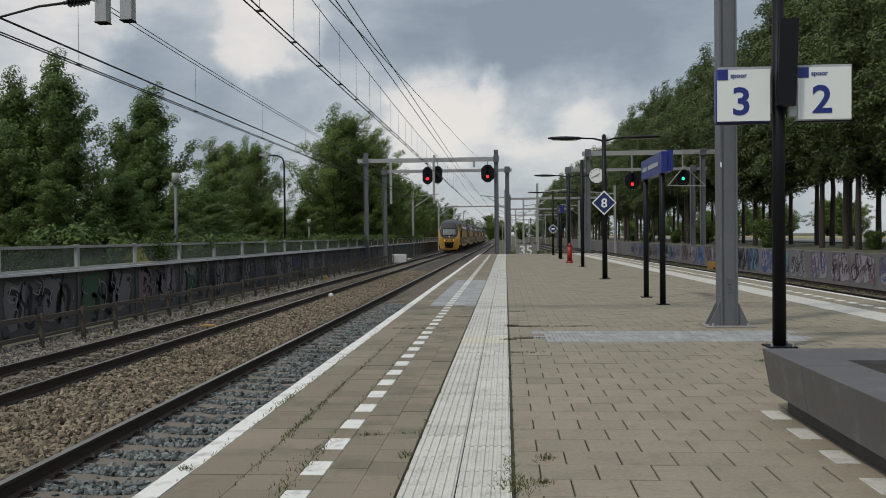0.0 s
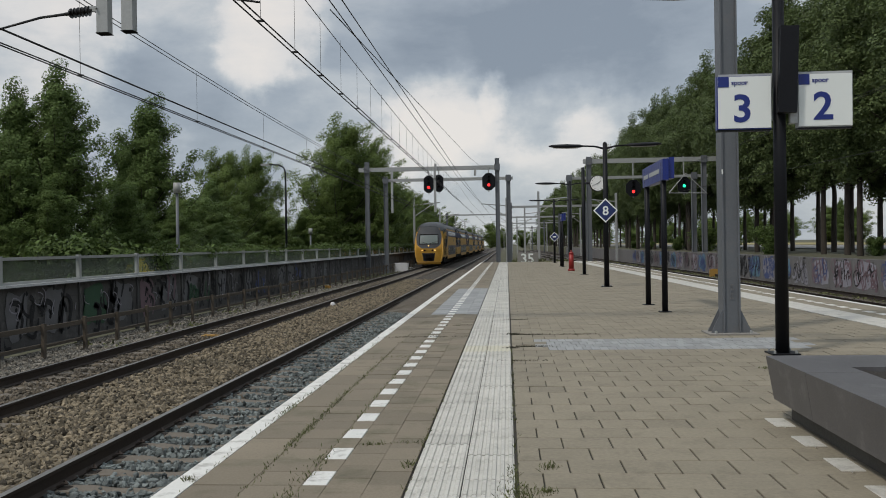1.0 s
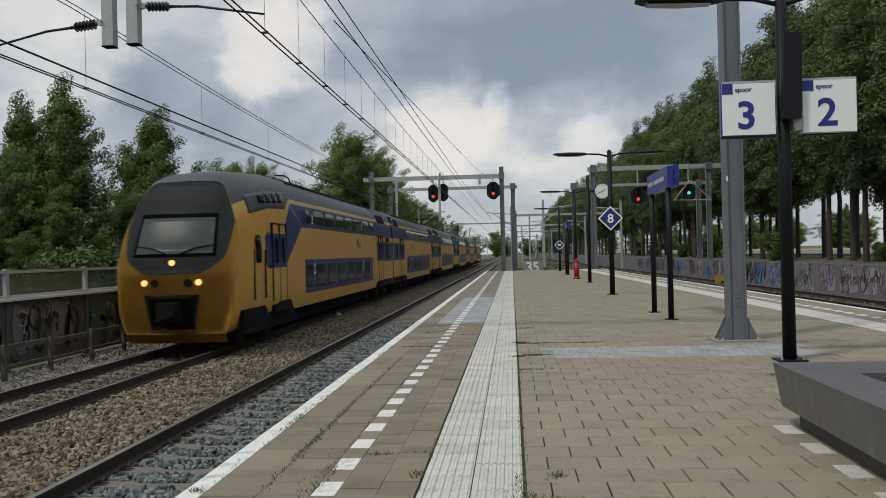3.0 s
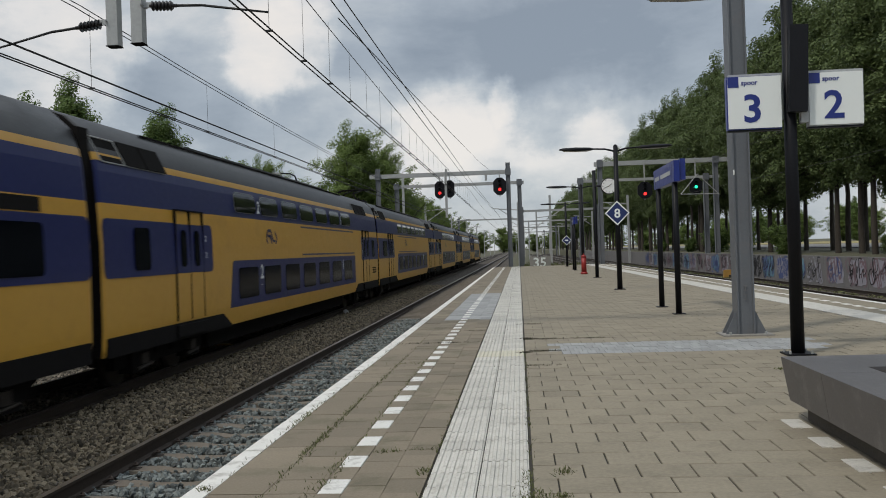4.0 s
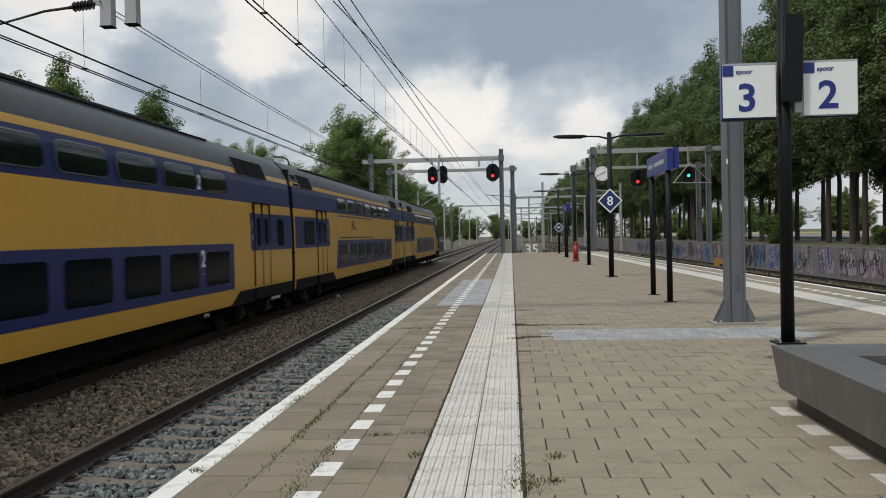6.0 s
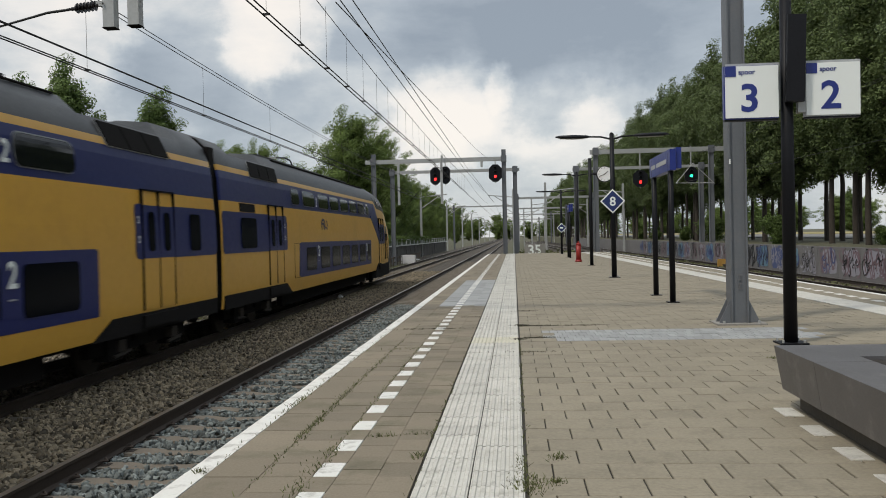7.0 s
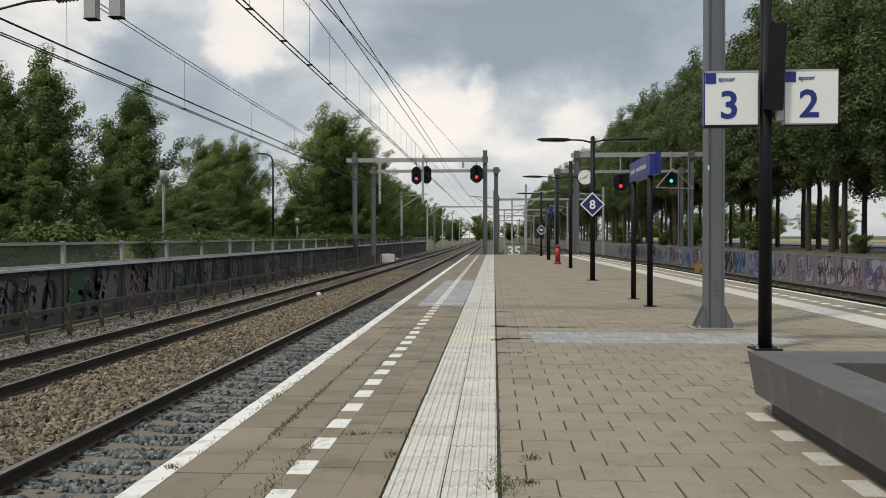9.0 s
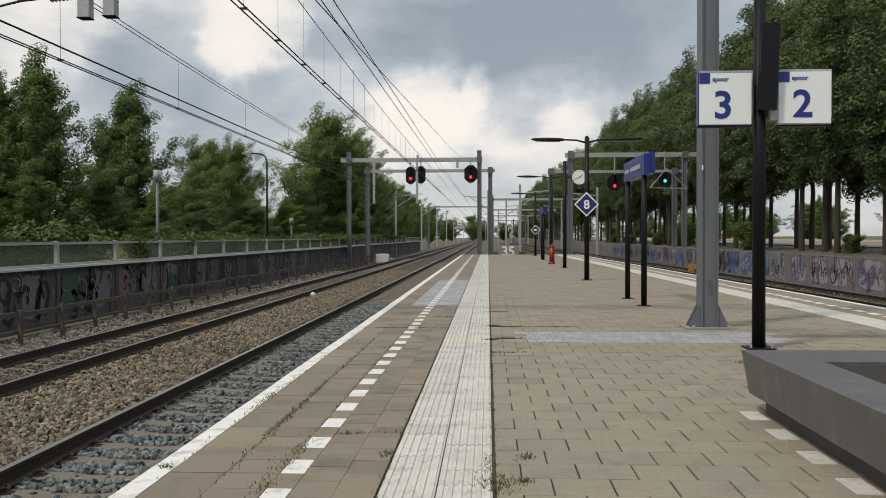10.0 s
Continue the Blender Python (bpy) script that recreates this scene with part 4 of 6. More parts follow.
for x, zc, zm, zf, side in ((TRACK_NEAR, 4.68, 5.98, 6.47, 1), (-7.52, 4.43, 5.85, 4.66, -1)):
    for d in (-0.045, 0.045) if side < 0 else (-0.05, 0.05):
        wire("thin dark contact wire above the track", [(x + d, -12, zc), (x + d, 70, zc), (x + d, 420, zc)], 0.012)
        if side > 0 and d > 0:
            continue
        wire("thin dark messenger wire above the track", hung(x + 1.5 * d, -10.0, 240, zm, zm, 0.30 if side > 0 else 0.45, 5.0), 0.009)
    if side > 0:
        for d, e in ((0.0, 0.0), (0.17, 0.14)):
            wire("dark feeder wire above the track", [(x + d, -12, zf + e), (x + d, 66, zf + e - 0.1), (x + 0.9, 130, zf - 0.4), (x, 300, zf)], 0.013)
    else:
        wire("dark auxiliary wire above the track", [(x, -12, zf), (x, 74, zf), (x, 400, zf)], 0.018)
    k = 0
    y = 6.6 if side > 0 else 9.4
    while y < 68:
        u = ((y - 12.95) % 57.0) / 57.0
        top = zm - (0.30 if side > 0 else 0.45) * 4 * u * (1 - u)
        bm = B()
        rod(bm, (x, y, zc + 0.01), (x, y, top), 0.004, None, 4)
        box(bm, x - 0.055, x + 0.055, y - 0.012, y + 0.012, zc - 0.012, zc + 0.02)
        tagged(part("dropper", bm, "wire"), "thin wire dropper between messenger and contact wire", "overhead wire", "droppers")
        y += 6.0 if side < 0 else 2.15
wire("slanting thin stay wire above the tracks", [(-2.936, 15.0, 5.341), (-2.715, 66.0, 7.805), (-2.1, 69.8, 7.5)], 0.010)
wire("thin wires passing behind the platform signs", [(18, 14, 5.0), (11.0, 64, 4.6)], 0.01)
wire("thin wires passing behind the platform signs", [(18, 14, 8.2), (11.0, 64, 6.0)], 0.01)
wire("thin wires passing behind the platform signs", [(18.1, 14, 8.35), (11.1, 64, 6.1)], 0.01)


def far_mast(x, y, h, s, reach):
    t = thing("catenary_mast", "slim grey catenary mast with a braced arm", "catenary mast", (x, y, -1.0), group="catenary masts")
    bm = B()
    box(bm, -0.12, 0.12, -0.12, 0.12, 0, h)
    part("post", bm, "galv", t)
    bm = B()
    rod(bm, (0, 0, h - 1.0), (s * reach, 0, h - 0.7), 0.06, None, 6)
    part("arm", bm, "galv", t)
    bm = B()
    rod(bm, (0, 0, h - 2.4), (s * reach * 0.75, 0, h - 0.8), 0.05, None, 6)
    part("brace", bm, "galv", t)


for i, y in enumerate((108, 150, 195, 240, 290, 345, 410)):
    far_mast(-11.2, y, 8.2, 1, 3.2)
    far_mast(0.6 if i % 2 else 0.0, y + 6, 8.2, -1, 3.2)
    far_mast(5.2 + SH * y, y - 10, 8.0, 1, 3.2)
    far_mast(14.3 + SH * y, y - 4, 8.0, -1, 3.0)
for y in (128, 178, 230, 300):
    portal(y, 0.4, 13.5, 6.6, ((0.6, 7.2), (13.2 + SH * y, 7.2)), "distant grey portal over the yard tracks", 0.15)
portal(165, -11.2, 0.4, 6.8, ((-11.0, 7.2), (0.3, 7.2)), "distant grey portal over the main tracks", 0.12)


# ---------------------------------------------------------------- barrier, fence, wall
def strokes(rng, u0, u1, v0, v1, n, width):
    """Loose looping strokes in a rectangle, as ribbons of quads."""
    verts, faces = [], []
    for _ in range(n):
        cx, cy = rng.uniform(u0 + 0.2, u1 - 0.2), rng.uniform(v0 + 0.25, v1 - 0.2)
        rx, ry = rng.uniform(0.08, 0.30), rng.uniform(0.15, (v1 - v0) * 0.42)
        a0, span = rng.uniform(0, 6.28), rng.choice((1.6, 3.2, 4.6, 0.4))
        k = 10
        w = width * rng.uniform(0.6, 1.3)
        pts = []
        for i in range(k + 1):
            a = a0 + span * i / k
            pts.append((min(max(cx + rx * math.cos(a) + 0.05 * math.sin(3 * a), u0), u1), min(max(cy + ry * math.sin(a), v0), v1)))
        base = len(verts)
        for i, (x, y) in enumerate(pts):
            j, h = max(0, i - 1), min(k, i + 1)
            tx, ty = pts[h][0] - pts[j][0], pts[h][1] - pts[j][1]
            ln = math.hypot(tx, ty) or 1
            ww = w * (0.5 + 0.5 * math.sin(math.pi * (i + 1) / (k + 2)))
            verts += [(x - ty / ln * ww, y + tx / ln * ww), (x + ty / ln * ww, y - tx / ln * ww)]
        faces += [(base + 2 * i, base + 2 * i + 1, base + 2 * i + 3, base + 2 * i + 2) for i in range(k)]
    return verts, faces


def graffiti(parent, x, y0, y1, z0, z1, n, material, seed, width=0.05, shear=0.0):
    rng = random.Random(seed)
    v, f = strokes(rng, y0, y1, z0, z1, n, width)
    bm = B()
    vs = [bm.verts.new((x + shear * a, a, b)) for a, b in v]
    for q in f:
        try:
            bm.faces.new([vs[i] for i in q])
        except ValueError:
            pass
    return part("graffiti", bm, material, parent, "sprayed graffiti strokes")


def blob(parent, x, y0, y1, z0, z1, material, seed, shear=0.0):
    """A sprayed patch with a wavy outline."""
    rng = random.Random(seed)
    bm = B()
    k = 26
    cy, cz = (y0 + y1) / 2, (z0 + z1) / 2
    ph = [rng.uniform(0, 6.28) for _ in range(3)]
    vs = []
    for i in range(k):
        a = 2 * math.pi * i / k
        r = 1 + 0.10 * math.sin(3 * a + ph[0]) + 0.08 * math.sin(5 * a + ph[1]) + 0.05 * math.sin(9 * a + ph[2])
        c, s = math.cos(a), math.sin(a)
        m = 0.88 / max(abs(c), abs(s)) ** 0.8 * r
        yy = cy + min(max(m * c, -1), 1) * (y1 - y0) / 2
        vs.append(bm.verts.new((x + shear * yy, yy, cz + min(max(m * s, -1), 1) * (z1 - z0) / 2)))
    f = bm.faces.new(vs)
    bmesh.ops.triangulate(bm, faces=[f])
    return part("graffiti", bm, material, parent, "sprayed graffiti patch")


def mesh_of(bm, name):
    finish(bm)
    me = bpy.data.meshes.new(name)
    bm.to_mesh(me)
    bm.free()
    return me


BX, BAY = -11.2, 3.66
bar = thing("noise_barrier", "dark graffitied trackside barrier with dirty glass upper panes", "barrier", (BX, 0, 0), kind="structure")
bm = B()
box(bm, -0.05, 0.05, -0.06, 0.06, 0.50, 1.22)
post_me = mesh_of(bevelled(bm, 0.006, 1), "post")
bm = B()
box(bm, -0.05, 0.045, -0.06, 0.06, -1.15, 0.497)
stub_me = mesh_of(bevelled(bm, 0.006, 1), "post_foot")
bm = B()
box(bm, -0.04, 0.03, 0.065, BAY - 0.065, 0.0, 0.385)
plank_me = mesh_of(bevelled(bm, 0.012, 1), "plank")
bm = B()
box(bm, -0.008, 0.008, 0.08, BAY - 0.08, 0.64, 1.12)
pane_me = mesh_of(bm, "pane")
bm = B()
box(bm, -0.045, 0.055, 0.0, BAY, 1.12, 1.19)
box(bm, -0.03, 0.07, 0.062, BAY - 0.062, 0.575, 0.63)
top_me = mesh_of(bm, "capping")
bm = B()
box(bm, -0.05, 0.20, 0.0, BAY - 0.01, 0.555, 0.572)
box(bm, 0.185, 0.20, 0.0, BAY - 0.01, 0.51, 0.553)
ledge_me = mesh_of(bm, "ledge")
for i in range(-4, 34):
    y = 22.58 + BAY * i
    o = part("ledge", ledge_me, "ledge", bar, "pale projecting ledge")
    o.location.y = y
    o = part("post", post_me, "galv", bar)
    o.location = (0.03, y, 0)
    o = part("post_foot", stub_me, "barrier" if i % 3 else "column", bar)
    o.location = (0.03, y, 0)
    for j in range(4):
        o = part("plank", plank_me, "barrier", bar)
        o.location = (random.uniform(-0.006, 0.006), y, -1.0 + 0.39 * j)
    o = part("pane", pane_me, "barrier_glass", bar)
    o.location.y = y
    o.visible_shadow = False
    o = part("capping", top_me, "galv", bar)
    o.location.y = y
    if -2 <= i < 16:
        g = (("g_green", "g_black"), ("g_grey", "g_black"), ("g_grey", "g_black"), ("g_black", "g_grey"))[i % 4]
        r = random.Random(i)
        if i < 9:
            for k in range(2):
                a = y + 0.15 + 1.7 * k
                blob(bar, 0.045 + 0.001 * k, a, a + r.uniform(0.9, 1.6), -0.75, 0.45, {(0, 0): "g_green", (-1, 1): "g_grey", (0, 1): "g_grey", (1, 0): "g_pink", (1, 1): "g_grey"}.get((i, k)) or r.choice(("g_grey", "g_grey", "barrier", "barrier")), 50 + i * 7 + k)
        graffiti(bar, 0.052, y + 0.1, y + BAY - 0.1, -0.85, 0.5, 18 if i < 8 else 10, "g_black", i + 90, 0.06)
        graffiti(bar, 0.056, y + 0.1, y + BAY - 0.1, -0.7, 0.5, 6, "g_pale", i + 190, 0.018)
        if i in (1, 2, 4, 6):
            graffiti(bar, 0.060, y + 0.3, y + BAY - 0.3, -0.7, 0.45, 5, "g_green" if i == 2 else "g_pink" if i == 1 else "g_blue", i + 240, 0.07)

low = thing("low_fence", "low weathered wooden fence along the ballast edge", "fence", (-9.8, 0, 0), kind="structure")
bm = B()
box(bm, -0.035, 0.035, -0.05, 0.05, -1.1, -0.22)
lp_me = mesh_of(bevelled(bm, 0.006, 1), "post")
bm = B()
box(bm, -0.02, 0.02, 0.0, 1.80, -0.36, -0.26)
box(bm, -0.02, 0.02, 0.0, 1.80, -0.72, -0.655)
lr_me = mesh_of(bm, "rail")
for i in range(-4, 42):
    y = 18.22 + 1.8 * i
    o = part("post", lp_me, "wood", low)
    o.location = (random.uniform(-0.03, 0.03), y, random.uniform(-0.03, 0.03))
    o.rotation_euler.x = random.uniform(-0.04, 0.04)
    o = part("rail", lr_me, "wood" if i % 3 else "sleeper", low)
    o.location = (-0.05, y, random.uniform(-0.02, 0.02))

WX = 14.75
wall = thing("retaining_wall", "pale concrete wall covered in faded graffiti", "wall", (0, 0, 0), kind="structure")
bm = B()
box(bm, -0.12, 0.12, 0.01, 2.49, -1.1, 0.50)
wp_me = mesh_of(bevelled(bm, 0.012, 1), "panel")
for i in range(-2, 68):
    y = 10 + 2.5 * i
    o = part("panel", wp_me, "wall", wall)
    o.location = (WX + SH * y, y, random.uniform(-0.01, 0.01))
    o.rotation_euler.z = -SH
    if 2 <= i < 34:
        r = random.Random(i * 3)
        scheme = "g_blue" if i in (4, 15) else "g_cyan" if i in (14, 16) else "g_black" if i == 13 else r.choice(("g_pink", "g_pink", "g_pale")) if i < 12 else r.choice(("g_pale", "g_grey", "g_pale", "g_cyan"))
        line = {"g_pink": "g_pale", "g_pale": "g_pink", "g_black": "g_pale", "g_cyan": "g_blue", "g_blue": "g_pale", "g_grey": "g_black"}[scheme]
        x = WX - 0.125
        if i % 5 != 3:
            blob(wall, x - 0.001, y + 0.05, y + r.uniform(2.0, 2.45), -0.78, 0.45, scheme, i, SH)
        graffiti(wall, x - 0.005, y + 0.08, y + 2.4, -0.75, 0.44, 26, line, i + 300, 0.05, SH)
        graffiti(wall, x - 0.009, y + 0.08, y + 2.4, -0.75, 0.44, 16, "g_black" if i % 3 else "g_blue", i + 400, 0.03, SH)

# numbered block at the platform's end
t = thing("concrete_block", "low concrete block with sprayed number 35", "concrete block", (1.65, 69.5, 0))
bm = B()
box(bm, -0.85, 0.75, -0.3, 0.3, -1.0, 0.62)
part("block", bevelled(bm, 0.03, 1), "concrete", t)
digit_part(t, "35", 1.05, (-0.1, -0.304, -0.18), "sign_white", "sprayed_number")


# ---------------------------------------------------------------- planter bench
def planter():
    t = thing("planter_bench", "grey polished concrete planter bench on dark plinth", "planter", (0, 0, 0))
    X0, X1, Y0, Y1, Z0, Z1 = 1.915, 4.4, 2.9, 6.87, 0.135, 0.452
    ox0, ox1, oy0, oy1 = 2.30, 4.0, 3.3, 6.23

    def ring(y0, y1, name, label=""):
        s = 0.045

        def P(bm, x, y, z):
            k = 1 - (z - Z0) / (Z1 - Z0)
            return bm.verts.new((x + (s * k if x == X0 else -s * k if x == X1 else 0), y + (-s * k if y == Y1 else s * k if y == Y0 else 0), z))
        far = y1 == Y1
        spans = [(X0, ox0, y0, y1), (ox1, X1, y0, y1)]
        if far:
            spans.append((ox0, ox1, oy1, y1))
        if y0 == Y0:
            spans.append((ox0, ox1, y0, oy0))
        for a, b, c, d in spans:
            bm = B()
            v = [P(bm, x, y, z) for z in (Z0, Z1) for y in (c, d) for x in (a, b)]
            for f in ((0, 2, 3, 1), (4, 5, 7, 6), (0, 1, 5, 4), (2, 6, 7, 3), (0, 4, 6, 2), (1, 3, 7, 5)):
                bm.faces.new([v[i] for i in f])
            part(name, bevelled(bm, 0.014, 3), "planter", t, label)
    ring(5.985, Y1, "rim_section", "paler worn end section of the concrete rim")
    ring(4.38, 5.980, "rim_section")
    ring(Y0, 4.375, "rim_section")
    bm = B()
    box(bm, 2.06, 4.26, 3.04, 6.74, 0, 0.145)
    part("plinth", bm, "planter_dark", t)
    bm = B()
    n = 16
    g = [[bm.verts.new((2.29 + (4.01 - 2.29) * i / n, 3.29 + (6.24 - 3.29) * j / n, 0.425 + 0.02 * noise.noise((i * 0.7, j * 0.7, 3)))) for i in range(n + 1)] for j in range(n + 1)]
    for j in range(n):
        for i in range(n):
            bm.faces.new((g[j][i], g[j][i + 1], g[j + 1][i + 1], g[j + 1][i]))
    part("soil", bm, "soil", t, "dark planting soil")


planter()


# ---------------------------------------------------------------- trees
def leaf_cloud(clumps, per, spread, size, rng, droop=0.3, axis=False):
    c = np.repeat(np.asarray(clumps, float), per, 0)
    n = len(c)
    d = rng.normal(0, 1, (n, 3))
    d *= np.minimum(1.0, 1.75 / np.linalg.norm(d, axis=1, keepdims=True))
    p = c + d * np.array(spread)
    if axis:
        # sprays swept by the wind
        p[:, 0] += 0.55 * d[:, 2] * spread[2]
    # leaves face outwards and up from their spray
    face = d * 0.55 + rng.normal(0, 1, (n, 3)) * 0.55
    face[:, 2] += 0.75
    if axis:
        out = p * np.array((1.0, 1.0, 0.0))
        face += 0.7 * out / (np.linalg.norm(out, axis=1, keepdims=True) + 0.3)
    face /= np.linalg.norm(face, axis=1, keepdims=True)
    a = rng.normal(0, 1, (n, 3))
    a[:, 2] -= droop
    a = np.cross(face, a)
    a /= np.linalg.norm(a, axis=1, keepdims=True)
    b = np.cross(face, a)
    b /= np.linalg.norm(b, axis=1, keepdims=True)
    s = size * (0.6 + 0.8 * rng.random((n, 1)))
    a, b = a * s, b * s * 0.62
    v = np.stack([p - a, p + b * 0.9 - a * 0.1, p + a, p - b * 0.9 - a * 0.1], 1).reshape(-1, 3)
    f = np.arange(n * 4).reshape(-1, 4)
    return v, f


def make_tree(name, h, bare, radius, limbs, per, leaf, seed, material, label, lean=0.0, top=0.25, spread=0.34, trunk_r=0.2, rise=0.8, along=7, taper=0.4):
    """A tapered trunk with limbs that sweep up, and sprays of leaves along the limbs' outer parts."""
    rng = np.random.default_rng(seed)
    t = thing(name, label, "tree", (0, 0, -200))
    bm = B()
    pts = [Vector((0, 0, 0))]
    for i in range(1, 9):
        z = h * 0.93 * i / 8
        pts.append(Vector((rng.normal(0, 0.010) * h * i / 8 + lean * (i / 8) ** 2, rng.normal(0, 0.010) * h * i / 8, z)))
    bend(bm, pts, [trunk_r * (1 - 0.93 * i / 8) + 0.012 for i in range(9)], 9, caps=False)
    centres = []
    for k in range(limbs):
        u = (k + rng.random()) / limbs
        zb = bare * 0.85 + (h * 0.88 - bare * 0.85) * u
        prof = min(1.0, 0.6 + 1.6 * u) * (1 - max(0, u - taper) / (1 - taper) * (1 - top))
        a = k * 2.4 + rng.normal(0, 0.5)
        ln = radius * prof * rng.uniform(0.45, 1.25)
        up = min(ln * rise * rng.uniform(0.5, 1.3), h * 1.02 - zb)
        i0 = min(7, int(zb / (h * 0.93) * 8))
        base = pts[i0].lerp(pts[i0 + 1], zb / (h * 0.93) * 8 - i0)
        way = Vector((math.cos(a), math.sin(a), 0))
        line = [base + way * (ln * q) + Vector((lean * 0.35 * q * q, 0, up * q ** 1.4)) for q in (0, 0.35, 0.7, 1.0)]
        r0 = trunk_r * 0.3 * (1 - 0.6 * u)
        bend(bm, line, [r0, r0 * 0.7, r0 * 0.4, 0.008], 5, caps=False)
        count = max(3, round(along * 1.75 * ln / radius))
        for m in range(count):
            q = 0.12 + 0.90 * (m + rng.random()) / count
            c = base + way * (ln * q) + Vector((lean * 0.35 * q * q, 0, up * q ** 1.4))
            j = rng.normal(0, 0.085 * ln + 0.05, 3)
            centres.append((c.x + j[0], c.y + j[1], c.z + j[2] * 0.8))
    # the leading shoots
    for k in range(3):
        a, far = rng.random() * 6.28, radius * top * rng.uniform(0.2, 1.4)
        for m in range(5):
            q = m / 4
            centres.append((pts[8].x - 0.05 * radius + math.cos(a) * far * (1 - 0.3 * q) + rng.normal(0, 0.05), pts[8].y + math.sin(a) * far * (1 - 0.3 * q) + rng.normal(0, 0.05), h * (0.84 + (0.18 - 0.04 * k) * q)))
    part("trunk", bm, "bark", t)
    v, f = leaf_cloud(centres, per, (spread, spread, spread * 1.05), leaf, rng, axis=True)
    part("crown", soup("crown", v, f, [material]), material, t, "green leaves")
    return t


ALDER = [make_tree("tree", 10, 0.3, 2.9, 84, 215, 0.058, 11 + i, "leaf", "dense dark green tree standing behind the barrier", lean=0.7, spread=0.21, top=0.16, rise=1.0, taper=0.22, along=4.2) for i in range(3)]
BROAD = [make_tree("tree", 10, 0.3, 3.5, 90, 200, 0.060, 31 + i, "leaf_light", "broad green tree standing behind the barrier", lean=0.5, spread=0.23, top=0.30, rise=1.1, taper=0.2, along=4.2) for i in range(3)]
POPLAR = [make_tree("poplar_tree", 17.6, (4.3, 5.4, 6.4)[i], 2.9, 90, 150, 0.082, 51 + i, "leaf_pop", "tall poplar in a long row beside the railway", lean=0.3, spread=0.31, top=0.34, trunk_r=0.165, rise=1.25, along=5) for i in range(3)]
BUSH = [make_tree("bush", 2.2, 0.15, 1.3, 16, 70, 0.075, 71 + i, "leaf_bush", "leafy green bush growing beside the railway", spread=0.2, top=0.6, trunk_r=0.05, along=5) for i in range(2)]


def plant(kind, x, y, z, scale, rz, label="", group=""):
    o = copy_thing(kind, pose(x, y, z, 0, 0, rz))
    s = scale if isinstance(scale, tuple) else (scale, scale, scale)
    o.scale = s
    if label:
        o["label"] = label
    if group:
        o["group"] = group
    return o


LEFT_TREES = [  # kind, x, y, scale
    (ALDER[0], -24.3, 46.5, (1.30, 1.30, 1.21)), (ALDER[1], -26.2, 45.5, (1.10, 1.10, 1.12)), (ALDER[2], -24.0, 57.5, (1.45, 1.45, 1.22)), (ALDER[0], -26, 36, (1.2, 1.2, 1.2)),
    (ALDER[1], -24.6, 56.0, (1.0, 1.0, 0.95)), (BROAD[1], -24.9, 76, (1.15, 1.15, 1.08)), (BROAD[0], -24.4, 83.5, (1.05, 1.05, 1.16)), (ALDER[2], -24.4, 70, (1.1, 1.1, 0.78)),
    (BROAD[0], -17.9, 93.5, (1.75, 1.75, 1.56)), (BROAD[1], -16.4, 99, (1.70, 1.70, 1.42)), (BROAD[1], -18.2, 108, (1.3, 1.3, 1.32)), (BROAD[0], -18, 122, (1.2, 1.2, 1.25)), (ALDER[1], -18, 136, (1.4, 1.4, 1.3)), (BROAD[1], -18, 152, (1.25, 1.25, 1.2)),
    (ALDER[2], -22.5, 50, (0.95, 0.95, 0.62)), (ALDER[0], -20.6, 53, (0.8, 0.8, 0.50)), (ALDER[1], -21.6, 64, (1.0, 1.0, 0.55)), (BROAD[2], -21.0, 78, (0.9, 0.9, 0.55)), (BROAD[2], -20.0, 88, (1.0, 1.0, 0.60)), (ALDER[0], -23.5, 44, (0.9, 0.9, 0.6)),
    (BROAD[0], -19, 172, (1.3, 1.3, 1.25)), (BROAD[1], -19, 196, (1.3, 1.3, 1.25)), (BROAD[0], -21, 226, (1.4, 1.4, 1.3)), (BROAD[1], -23, 262, (1.5, 1.5, 1.4)), (BROAD[0], -26, 310, (1.7, 1.7, 1.4)), (BROAD[1], -24, 370, (1.8, 1.8, 1.5)),
    (BROAD[2], -33, 88, (1.2, 1.2, 0.80)), (BROAD[2], -29, 100, (1.1, 1.1, 0.8)), (BROAD[0], -42, 75, (1.3, 1.3, 1.0)), (ALDER[0], -36, 62, (1.1, 1.1, 0.9)), (ALDER[2], -21.6, 49.5, (0.7, 0.7, 0.42)), (ALDER[1], -20.5, 62, (0.8, 0.8, 0.42)), (BROAD[2], -20.5, 88, (0.8, 0.8, 0.55)), (ALDER[0], -27, 66, (0.9, 0.9, 0.55)),
]
for i, (k, x, y, s) in enumerate(LEFT_TREES):
    plant(k, x, y, -1.25, s, (37 * i) % 70 - 35, group="trees behind the barrier")
rng_p = random.Random(5)
for row, x0 in enumerate((19.2, 23.4)):
    y = 16.0 + 2.5 * row
    while y < 330:
        plant(POPLAR[rng_p.randrange(3)], x0 + SH * y + rng_p.uniform(-0.7, 0.7), y, 0.3, (rng_p.uniform(0.9, 1.12),) * 2 + (rng_p.uniform(0.87, 0.99),), rng_p.uniform(-40, 40) + 0, group="poplar row")
        y += rng_p.uniform(3.4, 5.4) if y < 130 else 9.5
for i in range(9):
    plant(BUSH[i % 2], 17.6 + SH * (36 + 11 * i) + rng_p.uniform(-0.2, 2.0), 36 + 11 * i, 0.3, rng_p.uniform(0.45, 0.9), 40 * i, group="bushes below the poplars")
